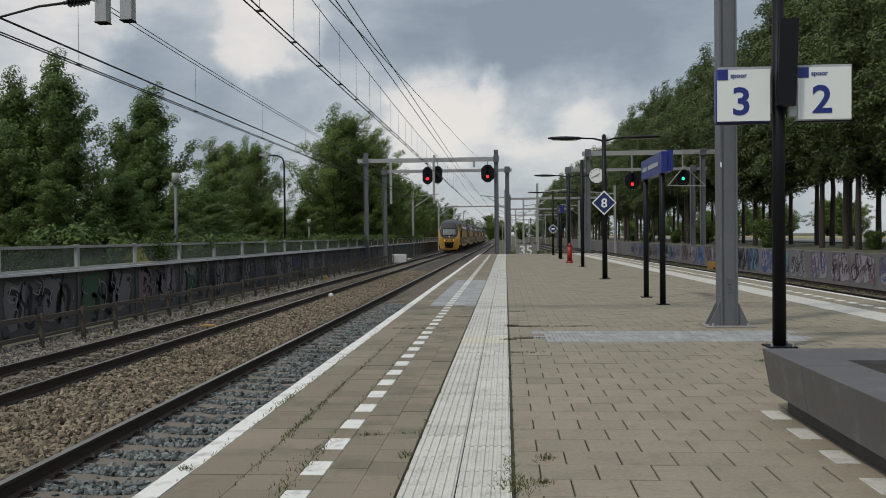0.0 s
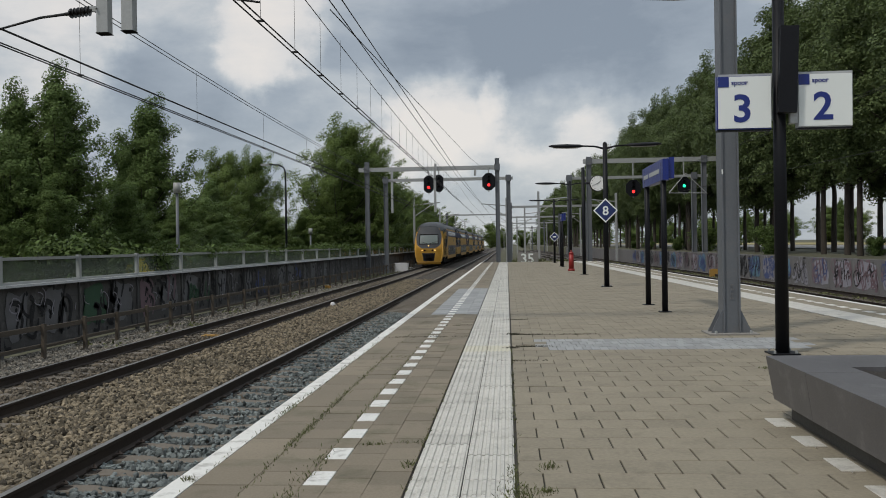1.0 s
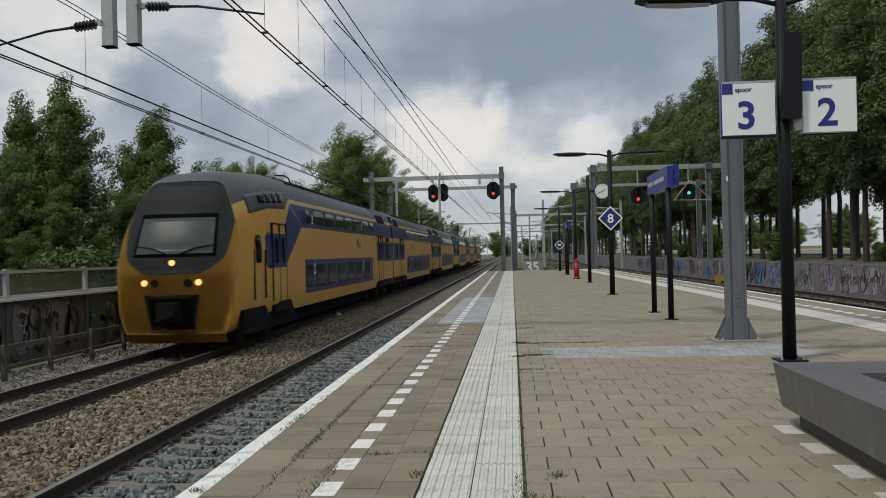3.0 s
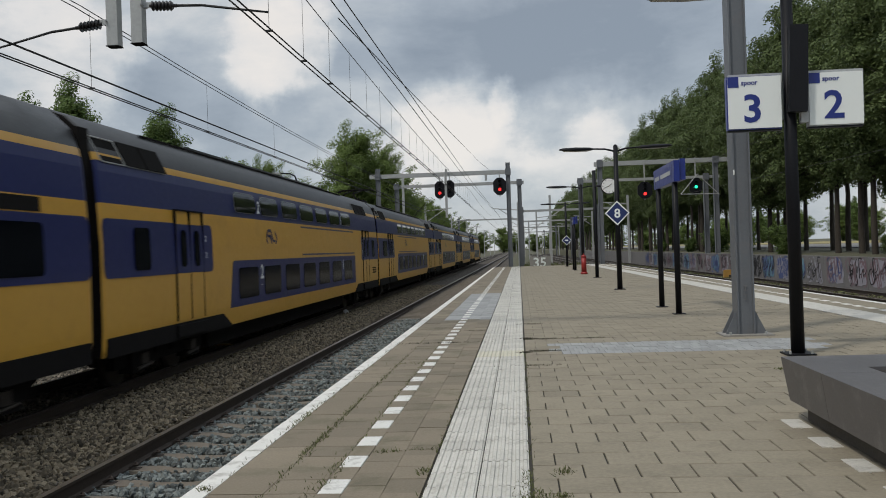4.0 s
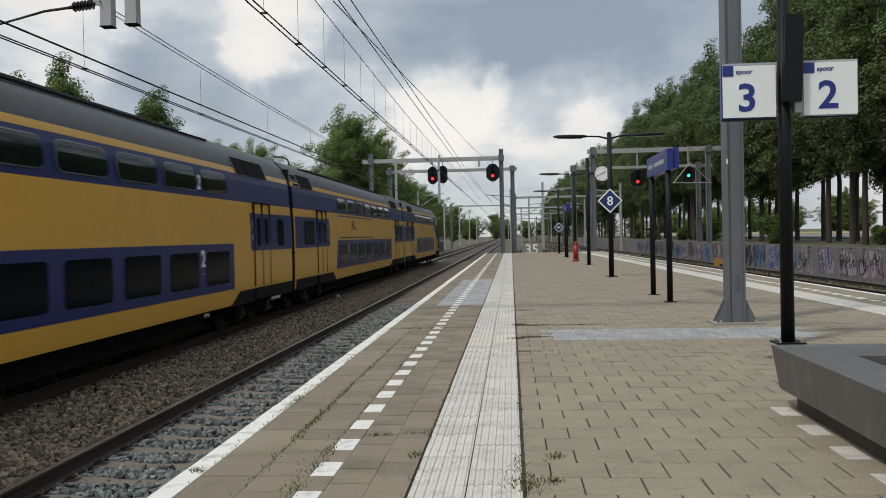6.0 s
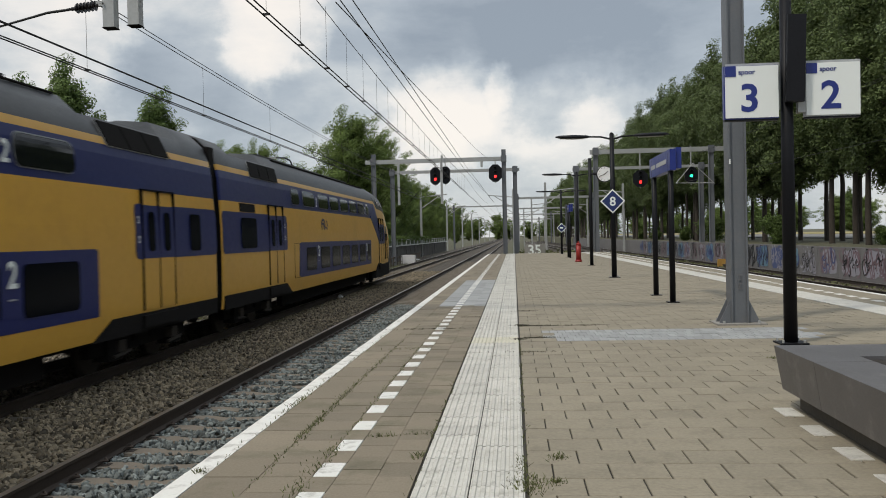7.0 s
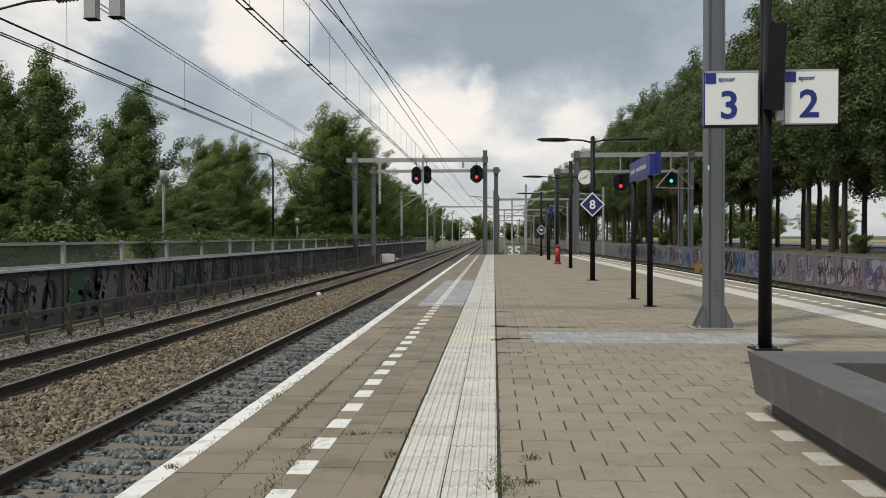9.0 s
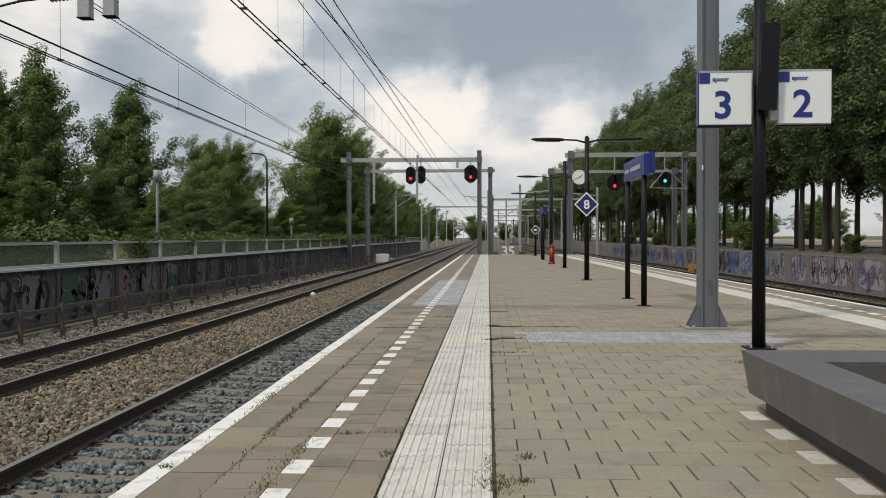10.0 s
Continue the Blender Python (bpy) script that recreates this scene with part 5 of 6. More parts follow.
for i in range(40):
    plant(BUSH[i % 2], -14.0 - rng_p.uniform(0, 7), 17 + 3.0 * i, -1.2, rng_p.uniform(0.8, 1.25), 77 * i, group="bushes behind the barrier")
for i in range(26):
    k = BROAD[i % 2] if i % 3 else ALDER[0]
    plant(k, 74 + rng_p.uniform(-5, 12), 70 + 13 * i + rng_p.uniform(-4, 4), 0.4, (rng_p.uniform(1.0, 1.6),) * 2 + (rng_p.uniform(0.7, 1.05),), 60 * i, "rounded green tree across the road", "trees across the road")
for i in range(22):
    plant(BROAD[i % 3], -105 + 9.5 * i + rng_p.uniform(-3, 3), 520 + rng_p.uniform(-30, 30), -1.2, (2.2, 2.2, rng_p.uniform(1.0, 1.5)), 50 * i, "distant green tree far along the line", "distant trees")
for k in (*ALDER, *BROAD, *POPLAR, *BUSH):
    for o in list(k.children_recursive) + [k]:
        bpy.data.objects.remove(o)


def leaf_heap(name, label, clumps, per, spread, size, seed, material):
    v, f = leaf_cloud(clumps, per, spread, size, np.random.default_rng(seed), 0.0)
    tagged(part(name, soup(name, v, f, [material]), material), label, "plants", kind="stuff")


rg = np.random.default_rng(8)
heads = [(BX - 0.1 + rg.normal(0, 0.12), y, 1.12 + rg.random() * 0.22) for y in np.concatenate([rg.uniform(27, 60, 26), rg.uniform(58, 120, 190)])]
heads += [(BX - 0.15, 28.2 + rg.normal(0, 0.25), 0.75 + rg.random() * 0.5) for _ in range(14)]
leaf_heap("ivy", "ivy and creepers hanging over the barrier top", heads, 46, (0.18, 0.34, 0.15), 0.07, 8, "leaf_bush")
heads = [(rg.uniform(-10.3, -9.0), rg.uniform(20, 90), BED + 0.02) for _ in range(110)]
leaf_heap("weeds", "dry weeds along the low fence", heads, 20, (0.16, 0.25, 0.08), 0.05, 9, "weed")
heads = [(13.55 + SH * y + rg.normal(0, 0.25), y, BED + 0.04) for y in rg.uniform(14, 110, 420)]
leaf_heap("weeds", "dry yellowish weeds at the foot of the wall", heads, 16, (0.2, 0.25, 0.06), 0.05, 10, "weed")
heads = [(rg.uniform(0.5, 5.0), rg.uniform(66, 76), -0.5 + rg.random() * 0.5) for _ in range(90)]
leaf_heap("weeds", "rough grass past the platform end", heads, 24, (0.3, 0.3, 0.12), 0.08, 12, "weed")


def tufts(name, label, places, blades, hgt, seed, material):
    """Thin upright blades in small tufts."""
    r = np.random.default_rng(seed)
    v = []
    for x, y, rx, ry, k in places:
        n = int(blades * k)
        p = np.stack([x + r.normal(0, rx, n), y + r.normal(0, ry, n), np.full(n, -0.004)], 1)
        a = r.random(n) * 6.283
        w = 0.004
        side = np.stack([np.cos(a) * w, np.sin(a) * w, 0 * a], 1)
        h = hgt * (0.4 + 0.9 * r.random(n))
        tip = p + np.stack([r.normal(0, 0.6, n) * h, r.normal(0, 0.6, n) * h, h], 1)
        v.append(np.stack([p - side, p + side, tip + side * 0.3, tip - side * 0.3], 1).reshape(-1, 3))
    v = np.concatenate(v)
    tagged(part(name, soup(name, v, np.arange(len(v)).reshape(-1, 4), [material]), material), label, "weeds", kind="stuff")


tufts("weeds", "small green weeds growing in paving joints", [
    (0.03, 4.72, 0.05, 0.10, 2.2), (0.0, 5.1, 0.02, 0.10, 0.9), (0.18, 4.78, 0.03, 0.03, 0.6), (0.22, 5.32, 0.03, 0.04, 0.7), (-0.62, 5.35, 0.02, 0.03, 0.5), (-1.80, 7.2, 0.02, 0.25, 0.9),
    (-1.46, 6.2, 0.015, 0.5, 0.9), (-1.46, 5.2, 0.015, 0.4, 0.5), (-1.20, 5.1, 0.03, 0.3, 0.6), (-1.18, 4.6, 0.03, 0.1, 0.5), (-0.9, 5.9, 0.06, 0.02, 0.4), (-0.62, 5.95, 0.1, 0.015, 0.3), (-1.47, 8.6, 0.02, 0.8, 0.7), (-1.3, 10.5, 0.15, 0.05, 0.4), (2.62, 9.4, 0.03, 0.03, 0.4),
    (-1.85, 5.0, 0.02, 0.03, 0.5), (-1.468, 6.3, 0.015, 0.25, 1.0), (-1.468, 7.4, 0.012, 0.5, 0.9), (-1.468, 9.5, 0.012, 1.8, 1.6), (-1.165, 5.4, 0.02, 0.15, 0.6), (-1.165, 7.5, 0.012, 1.5, 1.0), (-1.165, 10, 0.012, 2.0, 1.0), (-1.79, 9, 0.012, 2.5, 1.6), (-0.58, 7.0, 0.01, 2.2, 1.2), (0.03, 8.0, 0.01, 2.5, 1.8)], 110, 0.022, 3, "weed")
tufts("dry_moss", "dark dry moss tufts in paving joints", [
    (0.06, 13.1, 0.05, 0.05, 1.6), (0.26, 13.0, 0.17, 0.03, 2.0), (0.02, 11.35, 0.05, 0.03, 1.0), (0.25, 11.5, 0.13, 0.025, 1.8), (0.95, 13.0, 0.2, 0.02, 1.0), (0.15, 10.1, 0.15, 0.02, 0.5), (-1.2, 12.8, 0.35, 0.03, 1.4), (-0.75, 14.6, 0.2, 0.02, 0.6), (0.15, 15.6, 0.12, 0.03, 0.8)], 200, 0.018, 4, "dead")

# ---------------------------------------------------------------- small trackside things
for x, y, z, r, lab, m in ((-6.69, 33.78, -0.90, 0.105, "round white plastic ball lying on the ballast", "plain_white"),):
    t = thing("white_ball", lab, "ball", (x, y, z))
    bm = B()
    bmesh.ops.create_icosphere(bm, subdivisions=3, radius=r)
    for v in bm.verts:
        v.co *= 1 + 0.12 * noise.noise(v.co * 9)
        v.co.z = max(v.co.z, -0.09)
    for f in bm.faces:
        f.smooth = True
    part("shell", bm, m, t)


def track_box(x, y, w, l, h, m, label):
    t = thing("track_marker", label, "marker", (x, y, BED + 0.02), group="track markers")
    bm = B()
    box(bm, -w / 2, w / 2, -l / 2, l / 2, 0, h)
    part("housing", bevelled(bm, 0.02, 2), m, t)
    bm = B()
    box(bm, -w / 3, w / 3, -l / 3, l / 3, h, h + 0.02)
    part("lid", bm, m, t)


track_box(-7.69, 22.60, 0.42, 0.22, 0.05, "signal_orange", "yellow plate lying between the rails")
track_box(-9.79, 47.92, 0.34, 0.3, 0.16, "signal_orange", "yellow box beside the far rail")
track_box(-7.11, 47.73, 0.42, 0.25, 0.06, "plain_white", "pale plate between the rails")
track_box(-10.00, 89.46, 0.9, 1.6, 0.10, "plain_white", "pale concrete cover beside the track")
track_box(-9.3, 78, 1.2, 0.8, 0.75, "plain_white", "pale trackside cabinet near the barrier")
track_box(12.9, 57, 0.5, 0.3, 0.5, "signal_orange", "orange box at the foot of the wall")


def tall_lamp(x, y, h, kind):
    t = thing("street_lamp", "slim street lamp standing among the trees", "street lamp", (x, y, -1.2), group="street lamps")
    bm = B()
    rod(bm, (0, 0, 0), (0, 0, h), 0.09, 0.06, 10)
    if kind:
        bend(bm, [(0, 0, h), (-0.12, 0, h + 0.35), (-0.5, 0, h + 0.55), (-1.2, 0, h + 0.58)], [0.06, 0.055, 0.05, 0.045], 8)
    part("pole", bm, "black" if kind else "column", t)
    bm = B()
    if kind:
        box(bm, -1.75, -1.15, -0.1, 0.1, h + 0.52, h + 0.64)
    else:
        rod(bm, (0, 0, h), (0, 0, h + 0.45), 0.17, 0.15, 12)
    part("lamp_head", bm, "lamp_glass", t)


tall_lamp(-14.5, 38.5, 5.0, 0)
tall_lamp(-15.5, 62, 7.8, 1)
tall_lamp(-16, 72, 3.6, 0)
t = thing("site_cabin", "yellow site cabin seen behind the dirty glass", "cabin", (-15.8, 39.0, -1.45))
bm = B()
box(bm, -1.2, 1.2, -2.6, 2.6, 0.1, 2.45)
part("body", bevelled(bm, 0.05, 2), "cabin_yellow", t)
bm = B()
box(bm, -1.25, 1.25, -2.65, 2.65, 2.45, 2.53)
part("roof", bm, "galv", t)
bm = B()
box(bm, -1.0, 1.0, -2.4, 2.4, 0, 0.1)
part("skid", bm, "under", t)
from mathutils.bvhtree import BVHTree



# ---------------------------------------------------------------- the train
# half-width and height above rail of the body's section, from sill to roof ridge
SECTION = [(1.47, 0.66), (1.485, 0.80), (1.50, 1.05), (1.505, 2.0), (1.505, 2.36), (1.468, 2.97), (1.435, 3.45), (1.41, 3.61), (1.385, 3.73), (1.27, 4.02), (1.0, 4.28), (0.6, 4.43), (0.0, 4.48)]
NOSE = [(1.16, 0.42), (1.24, 0.62), (1.33, 0.95), (1.38, 1.6), (1.39, 2.1), (1.36, 2.55), (1.28, 2.95), (1.21, 3.15), (1.13, 3.36), (1.04, 3.58), (0.93, 3.80), (0.74, 3.93), (0.0, 3.95)]


def nose_depth(x, z):
    """How far the cab's face lies behind the very front."""
    return 0.06 + 0.38 * (abs(x) / 1.5) ** 3 + 0.42 * max(0.0, z - 1.75) ** 1.25 + 0.12 * max(0.0, 0.9 - z)


def ring_of(section):
    return [(w, z) for w, z in section] + [(-w, z) for w, z in section[-2::-1]]


def band(i, n):
    """Material of the strip i on one side: 0 yellow, 1 blue, 2 roof."""
    j = min(i, n - 2 - i)
    if j >= 8:
        return 2
    if j in (5, 6):
        return 1
    return 0


def coach_body(length, cab, well=False):
    """u runs along +y from the leading end; a cab has its nose at u = 0."""
    bm = B()
    full = ring_of(SECTION)
    n = len(full)
    us = [0.0, 0.08, length - 5.4, length - 4.9, length - 1.6, length - 1.2, length - 0.08, length]
    if cab:
        us = [5.25] + us[2:]
    rings = []
    if cab:
        tip = ring_of(NOSE)
        rings.append([bm.verts.new((x, nose_depth(x, z), z)) for x, z in tip])
        for u, k, w in ((1.5, 0.42, 0.55), (2.75, 0.74, 0.96)):
            rings.append([bm.verts.new((a[0] * (1 - w) + b[0] * w, u + nose_depth(0, a[1]) * (1 - k) * 0.3, a[1] * (1 - k) + b[1] * k)) for a, b in zip(tip, full)])
    for u in us:
        s = 0.985 if (u == length or (u == 0 and not cab)) else 1.0
        # the well for equipment let into the roof before the rear end
        floor = 4.04 if well and length - 5.0 < u < length - 1.4 else 9.0
        rings.append([bm.verts.new((x * s, u, min(floor, z if z < 1 else z - (1 - s) * 1.2))) for x, z in full])
    for a, b in zip(rings, rings[1:]):
        for i in range(n - 1):
            f = bm.faces.new((a[i], a[i + 1], b[i + 1], b[i]))
            f.smooth = min(i, n - 2 - i) >= 7 or f.calc_center_median().y < 4.9
            f.material_index = band(i, n)
            if cab and f.calc_center_median().y < 5.2:
                j = min(i, n - 2 - i)
                f.material_index = 2 if j >= 8 else 0
        f = bm.faces.new((a[0], b[0], b[-1], a[-1]))
        f.material_index = 3
    if not cab:
        bm.faces.new(rings[0]).material_index = 3
    bm.faces.new(rings[-1]).material_index = 3
    return bm


def nose_patch(x0, x1, z0, z1, out, nx=12, nz=10, shape=None):
    """A sheet lying on the cab's face."""
    bm = B()
    g = []
    for j in range(nz + 1):
        z = z0 + (z1 - z0) * j / nz
        row = []
        for i in range(nx + 1):
            x = x0 + (x1 - x0) * i / nx
            if shape:
                x *= shape(z)
            row.append(bm.verts.new((x, nose_depth(x, z) - out, z)))
        g.append(row)
    for j in range(nz):
        for i in range(nx):
            bm.faces.new((g[j][i], g[j][i + 1], g[j + 1][i + 1], g[j + 1][i])).smooth = True
    bmesh.ops.solidify(bm, geom=bm.faces, thickness=0.012)
    return bm


def nose_width(z):
    for (w0, z0), (w1, z1) in zip(NOSE, NOSE[1:]):
        if z0 <= z <= z1:
            return w0 + (w1 - w0) * (z - z0) / (z1 - z0)
    return NOSE[0][0] if z < 1 else 0.0


def side_x(z):
    for (w0, z0), (w1, z1) in zip(SECTION, SECTION[1:]):
        if z0 <= z <= z1:
            return w0 + (w1 - w0) * (z - z0) / (z1 - z0)
    return 1.5


def side_panel(side, pts, out, thick=0.012):
    """A plate lying on the side wall; pts are (u, height)."""
    bm = B()
    v = [bm.verts.new((side * (side_x(z) + out), u, z)) for u, z in pts]
    f = bm.faces.new(v)
    r = bmesh.ops.extrude_face_region(bm, geom=[f])
    for e in r["geom"]:
        if isinstance(e, bmesh.types.BMVert):
            e.co.x -= side * thick
    return bm


def bowed_window(side, u0, u1, z0, z1, r):
    """A pane that bows inwards towards its top."""
    bm = B()
    grid = []
    for j in range(9):
        q = j / 8
        z = z0 + (z1 - z0) * q
        e = min(z - z0, z1 - z)
        c = r - math.sqrt(max(0.0, r * r - (r - e) ** 2)) if e < r else 0.0
        x = side * (side_x(z) + 0.010 + 0.028 * (1 - q ** 3))
        grid.append([bm.verts.new((x, u0 + c + (u1 - u0 - 2 * c) * i / 4, z)) for i in range(5)])
    for p, q in zip(grid, grid[1:]):
        for i in range(4):
            bm.faces.new((p[i], p[i + 1], q[i + 1], q[i]))
    bmesh.ops.recalc_face_normals(bm, faces=bm.faces)
    bm.faces.ensure_lookup_table()
    if bm.faces[0].normal.x * side < 0:
        bmesh.ops.reverse_faces(bm, faces=bm.faces)
    bmesh.ops.solidify(bm, geom=bm.faces, thickness=0.035)
    return bm


def ring_panel(side, u0, u1, z0, z1, r, w=0.014):
    """A thin frame round a window."""
    bm = B()
    a, b = rounded(u0, u1, z0, z1, r), rounded(u0 - w, u1 + w, z0 - w, z1 + w, r + w)
    va, vb = ([bm.verts.new((side * (side_x(z) + 0.016), u, z)) for u, z in q] for q in (a, b))
    for i in range(len(va)):
        k = (i + 1) % len(va)
        bm.faces.new((va[i], va[k], vb[k], vb[i]))
    bmesh.ops.recalc_face_normals(bm, faces=bm.faces)
    bmesh.ops.solidify(bm, geom=bm.faces, thickness=0.008)
    return bm


def cab_strip(tree, side, cols, out, n=6):
    """A sheet lying on the tapering cab side; cols are (u, low, high)."""
    bm = B()
    dense = []
    for (u0, a0, b0), (u1, a1, b1) in zip(cols, cols[1:]):
        k = max(1, int((abs(u1 - u0) + 0.01) / 0.12))
        dense += [(u0 + (u1 - u0) * i / k, a0 + (a1 - a0) * i / k, b0 + (b1 - b0) * i / k) for i in range(k)]
    dense.append(cols[-1])
    grid = []
    for u, a, b in dense:
        row = []
        for j in range(n + 1):
            z = a + (b - a) * j / n
            hit = tree.ray_cast(Vector((side * 3.0, u, z)), Vector((-side, 0, 0)))[0]
            x = abs(hit.x) if hit else 1.0
            row.append(bm.verts.new((side * (x + out), u, z)))
        grid.append(row)
    for p, q in zip(grid, grid[1:]):
        for j in range(n):
            bm.faces.new((p[j], q[j], q[j + 1], p[j + 1])).smooth = True
    bmesh.ops.recalc_face_normals(bm, faces=bm.faces)
    bmesh.ops.solidify(bm, geom=bm.faces, thickness=0.004)
    return bm


def rounded(u0, u1, z0, z1, r=0.09):
    pts = []
    for cu, cz, a0 in ((u1 - r, z0 + r, -90), (u1 - r, z1 - r, 0), (u0 + r, z1 - r, 90), (u0 + r, z0 + r, 180)):
        for k in range(4):
            a = radians(a0 + 30 * k)
            pts.append((cu + r * math.cos(a), cz + r * math.sin(a)))
    return pts


def rect(u0, u1, z0, z1):
    return [(u0, z0), (u1, z0), (u1, z1), (u0, z1)]


def bogie(parent, u):
    bm = B()
    for s in (-1, 1):
        box(bm, s * 1.08 - 0.07, s * 1.08 + 0.07, u - 1.95, u + 1.95, 0.34, 0.66)
        for d in (-1.25, 1.25):
            box(bm, s * 1.12 - 0.13, s * 1.12 + 0.13, u + d - 0.26, u + d + 0.26, 0.24, 0.70)
        rod(bm, (s * 1.08, u - 0.35, 0.45), (s * 1.08, u - 0.35, 0.8), 0.12, None, 8)
        rod(bm, (s * 1.08, u + 0.35, 0.45), (s * 1.08, u + 0.35, 0.8), 0.12, None, 8)
    box(bm, -1.0, 1.0, u - 0.3, u + 0.3, 0.45, 0.75)
    b = part("bogie", bm, "under", parent)
    for d in (-1.25, 1.25):
        for s in (-1, 1):
            bm = B()
            rod(bm, (s * 0.70, u + d, 0.46), (s * 0.83, u + d, 0.46), 0.46, 0.45, 24)
            rod(bm, (s * 0.83, u + d, 0.46), (s * 0.90, u + d, 0.46), 0.12, 0.1, 12)
            part("wheel", bm, "wheel", b)


def class_numeral(parent, side, u, z, s, size=0.34):
    o = part("class_numeral", text_mesh(s, size, 0.002, 0.02), "sign_white", parent)
    x = side * (side_x(z + 0.12) + 0.022)
    o.matrix_basis = pose(x, u, z, 90, 0, 90 if side > 0 else -90)
    return o


def emblem(parent, side, u, z):
    """The operator's mark as a plain zigzag of bars."""
    bm = B()
    x = side * (side_x(z) + 0.004)
    for (a, b), (c, d), w in (((-0.32, -0.17), (-0.48, 0.0), 0.035), ((-0.48, 0.0), (-0.32, 0.19), 0.035), ((-0.32, 0.19), (-0.06, 0.19), 0.035), ((-0.06, 0.19), (0.12, -0.06), 0.04), ((0.12, -0.06), (0.34, -0.06), 0.03), ((0.32, 0.17), (0.48, 0.0), 0.035), ((0.48, 0.0), (0.32, -0.19), 0.035), ((0.32, -0.19), (0.06, -0.19), 0.035), ((0.06, -0.19), (-0.12, 0.06), 0.04), ((-0.12, 0.06), (-0.34, 0.06), 0.03)):
        p, q = Vector((x, u + side * a, z + b)), Vector((x, u + side * c, z + d))
        n = Vector((0, -(q.z - p.z), q.y - p.y)).normalized() * w
        v = [bm.verts.new(k) for k in (p - n, q - n, q + n, p + n)]
        f = bm.faces.new(v)
    for v in bm.verts:
        v.co.x += side * 0.004
    part("emblem", bm, "blue", parent, "plain dark zigzag emblem")


def double_door(parent, side, u0, u1, z0=0.98, z1=2.98):
    mid = (u0 + u1) / 2
    for a, b in ((u0, mid - 0.008), (mid + 0.008, u1)):
        d = part("door", side_panel(side, rect(a, b, 1.84, 2.72), 0.026, 0.03), "blue", parent)
        part("door_window", side_panel(side, rounded(a + 0.2, b - 0.2, 1.95, 2.62, 0.09), 0.034), "train_glass", d)
        part("door_lower", side_panel(side, rect(a, b, z0, 1.835), 0.018, 0.02), "yellow", d)
        part("door_upper", side_panel(side, rounded(a + 0.03, b - 0.03, 2.725, z1 - 0.02, 0.05), 0.022, 0.02), "yellow", d)
    bm = B()
    for a, b, c, e in ((u0 - 0.03, u0 - 0.004, z0, z1), (u1 + 0.004, u1 + 0.03, z0, z1), (u0 - 0.03, u1 + 0.03, z1 - 0.015, z1 + 0.01), (mid - 0.016, mid + 0.016, z0, z1)):
        x = side * (side_x(1.5) + 0.024)
        box(bm, min(x, x - side * 0.05), max(x, x - side * 0.05), a, b, c, e)
    part("door_seal", bm, "under", parent)
    bm = B()
    x0, x1 = sorted((side * 1.30, side * 1.56))
    box(bm, x0, x1, u0 - 0.1, u1 + 0.1, 0.70, 0.90)
    part("door_step", bm, "under", parent)


def vestibule(t, side, u0, u1, doors, window, grille=False):
    """The blue panel at a coach's end with its doors and window."""
    part("vestibule_panel", side_panel(side, rounded(u0, u1, 1.83, 2.74, 0.12), 0.014, 0.02), "blue", t)
    double_door(t, side, *doors)
    a, b = window
    w = part("window", side_panel(side, rounded(a, b, 1.93, 2.62, 0.08), 0.028), "train_glass", t)
    if grille:
        part("window_grille", side_panel(side, rect(a, b, 2.76, 2.95), 0.014), "under", w)
    for z in (2.10, 2.42):
        class_numeral(t, side, doors[1] + 0.18 if u0 < 1 else doors[0] - 0.18, z, "2", 0.16)


def roof_grille(t, side, a, b):
    """One slanted grille let into the roof's shoulder."""
    lean = 0.16
    edge = [Vector((side * w, u, z)) for w, u, z in ((1.425, a, 3.60), (1.425, b, 3.60), (1.298, b - lean, 3.97), (1.298, a - lean, 3.97))]
    bm = B()
    bm.faces.new([bm.verts.new(c) for c in edge])
    bmesh.ops.recalc_face_normals(bm, faces=bm.faces)
    bmesh.ops.solidify(bm, geom=bm.faces, thickness=0.03)
    g = part("roof_grille", bm, "under", t, "dark grille let into the roof edge")
    bm = B()
    for p, q in zip(edge, edge[1:] + edge[:1]):
        rod(bm, p, q, 0.013, None, 5)
    part("grille_frame", bm, "galv", g, "pale grille frame")


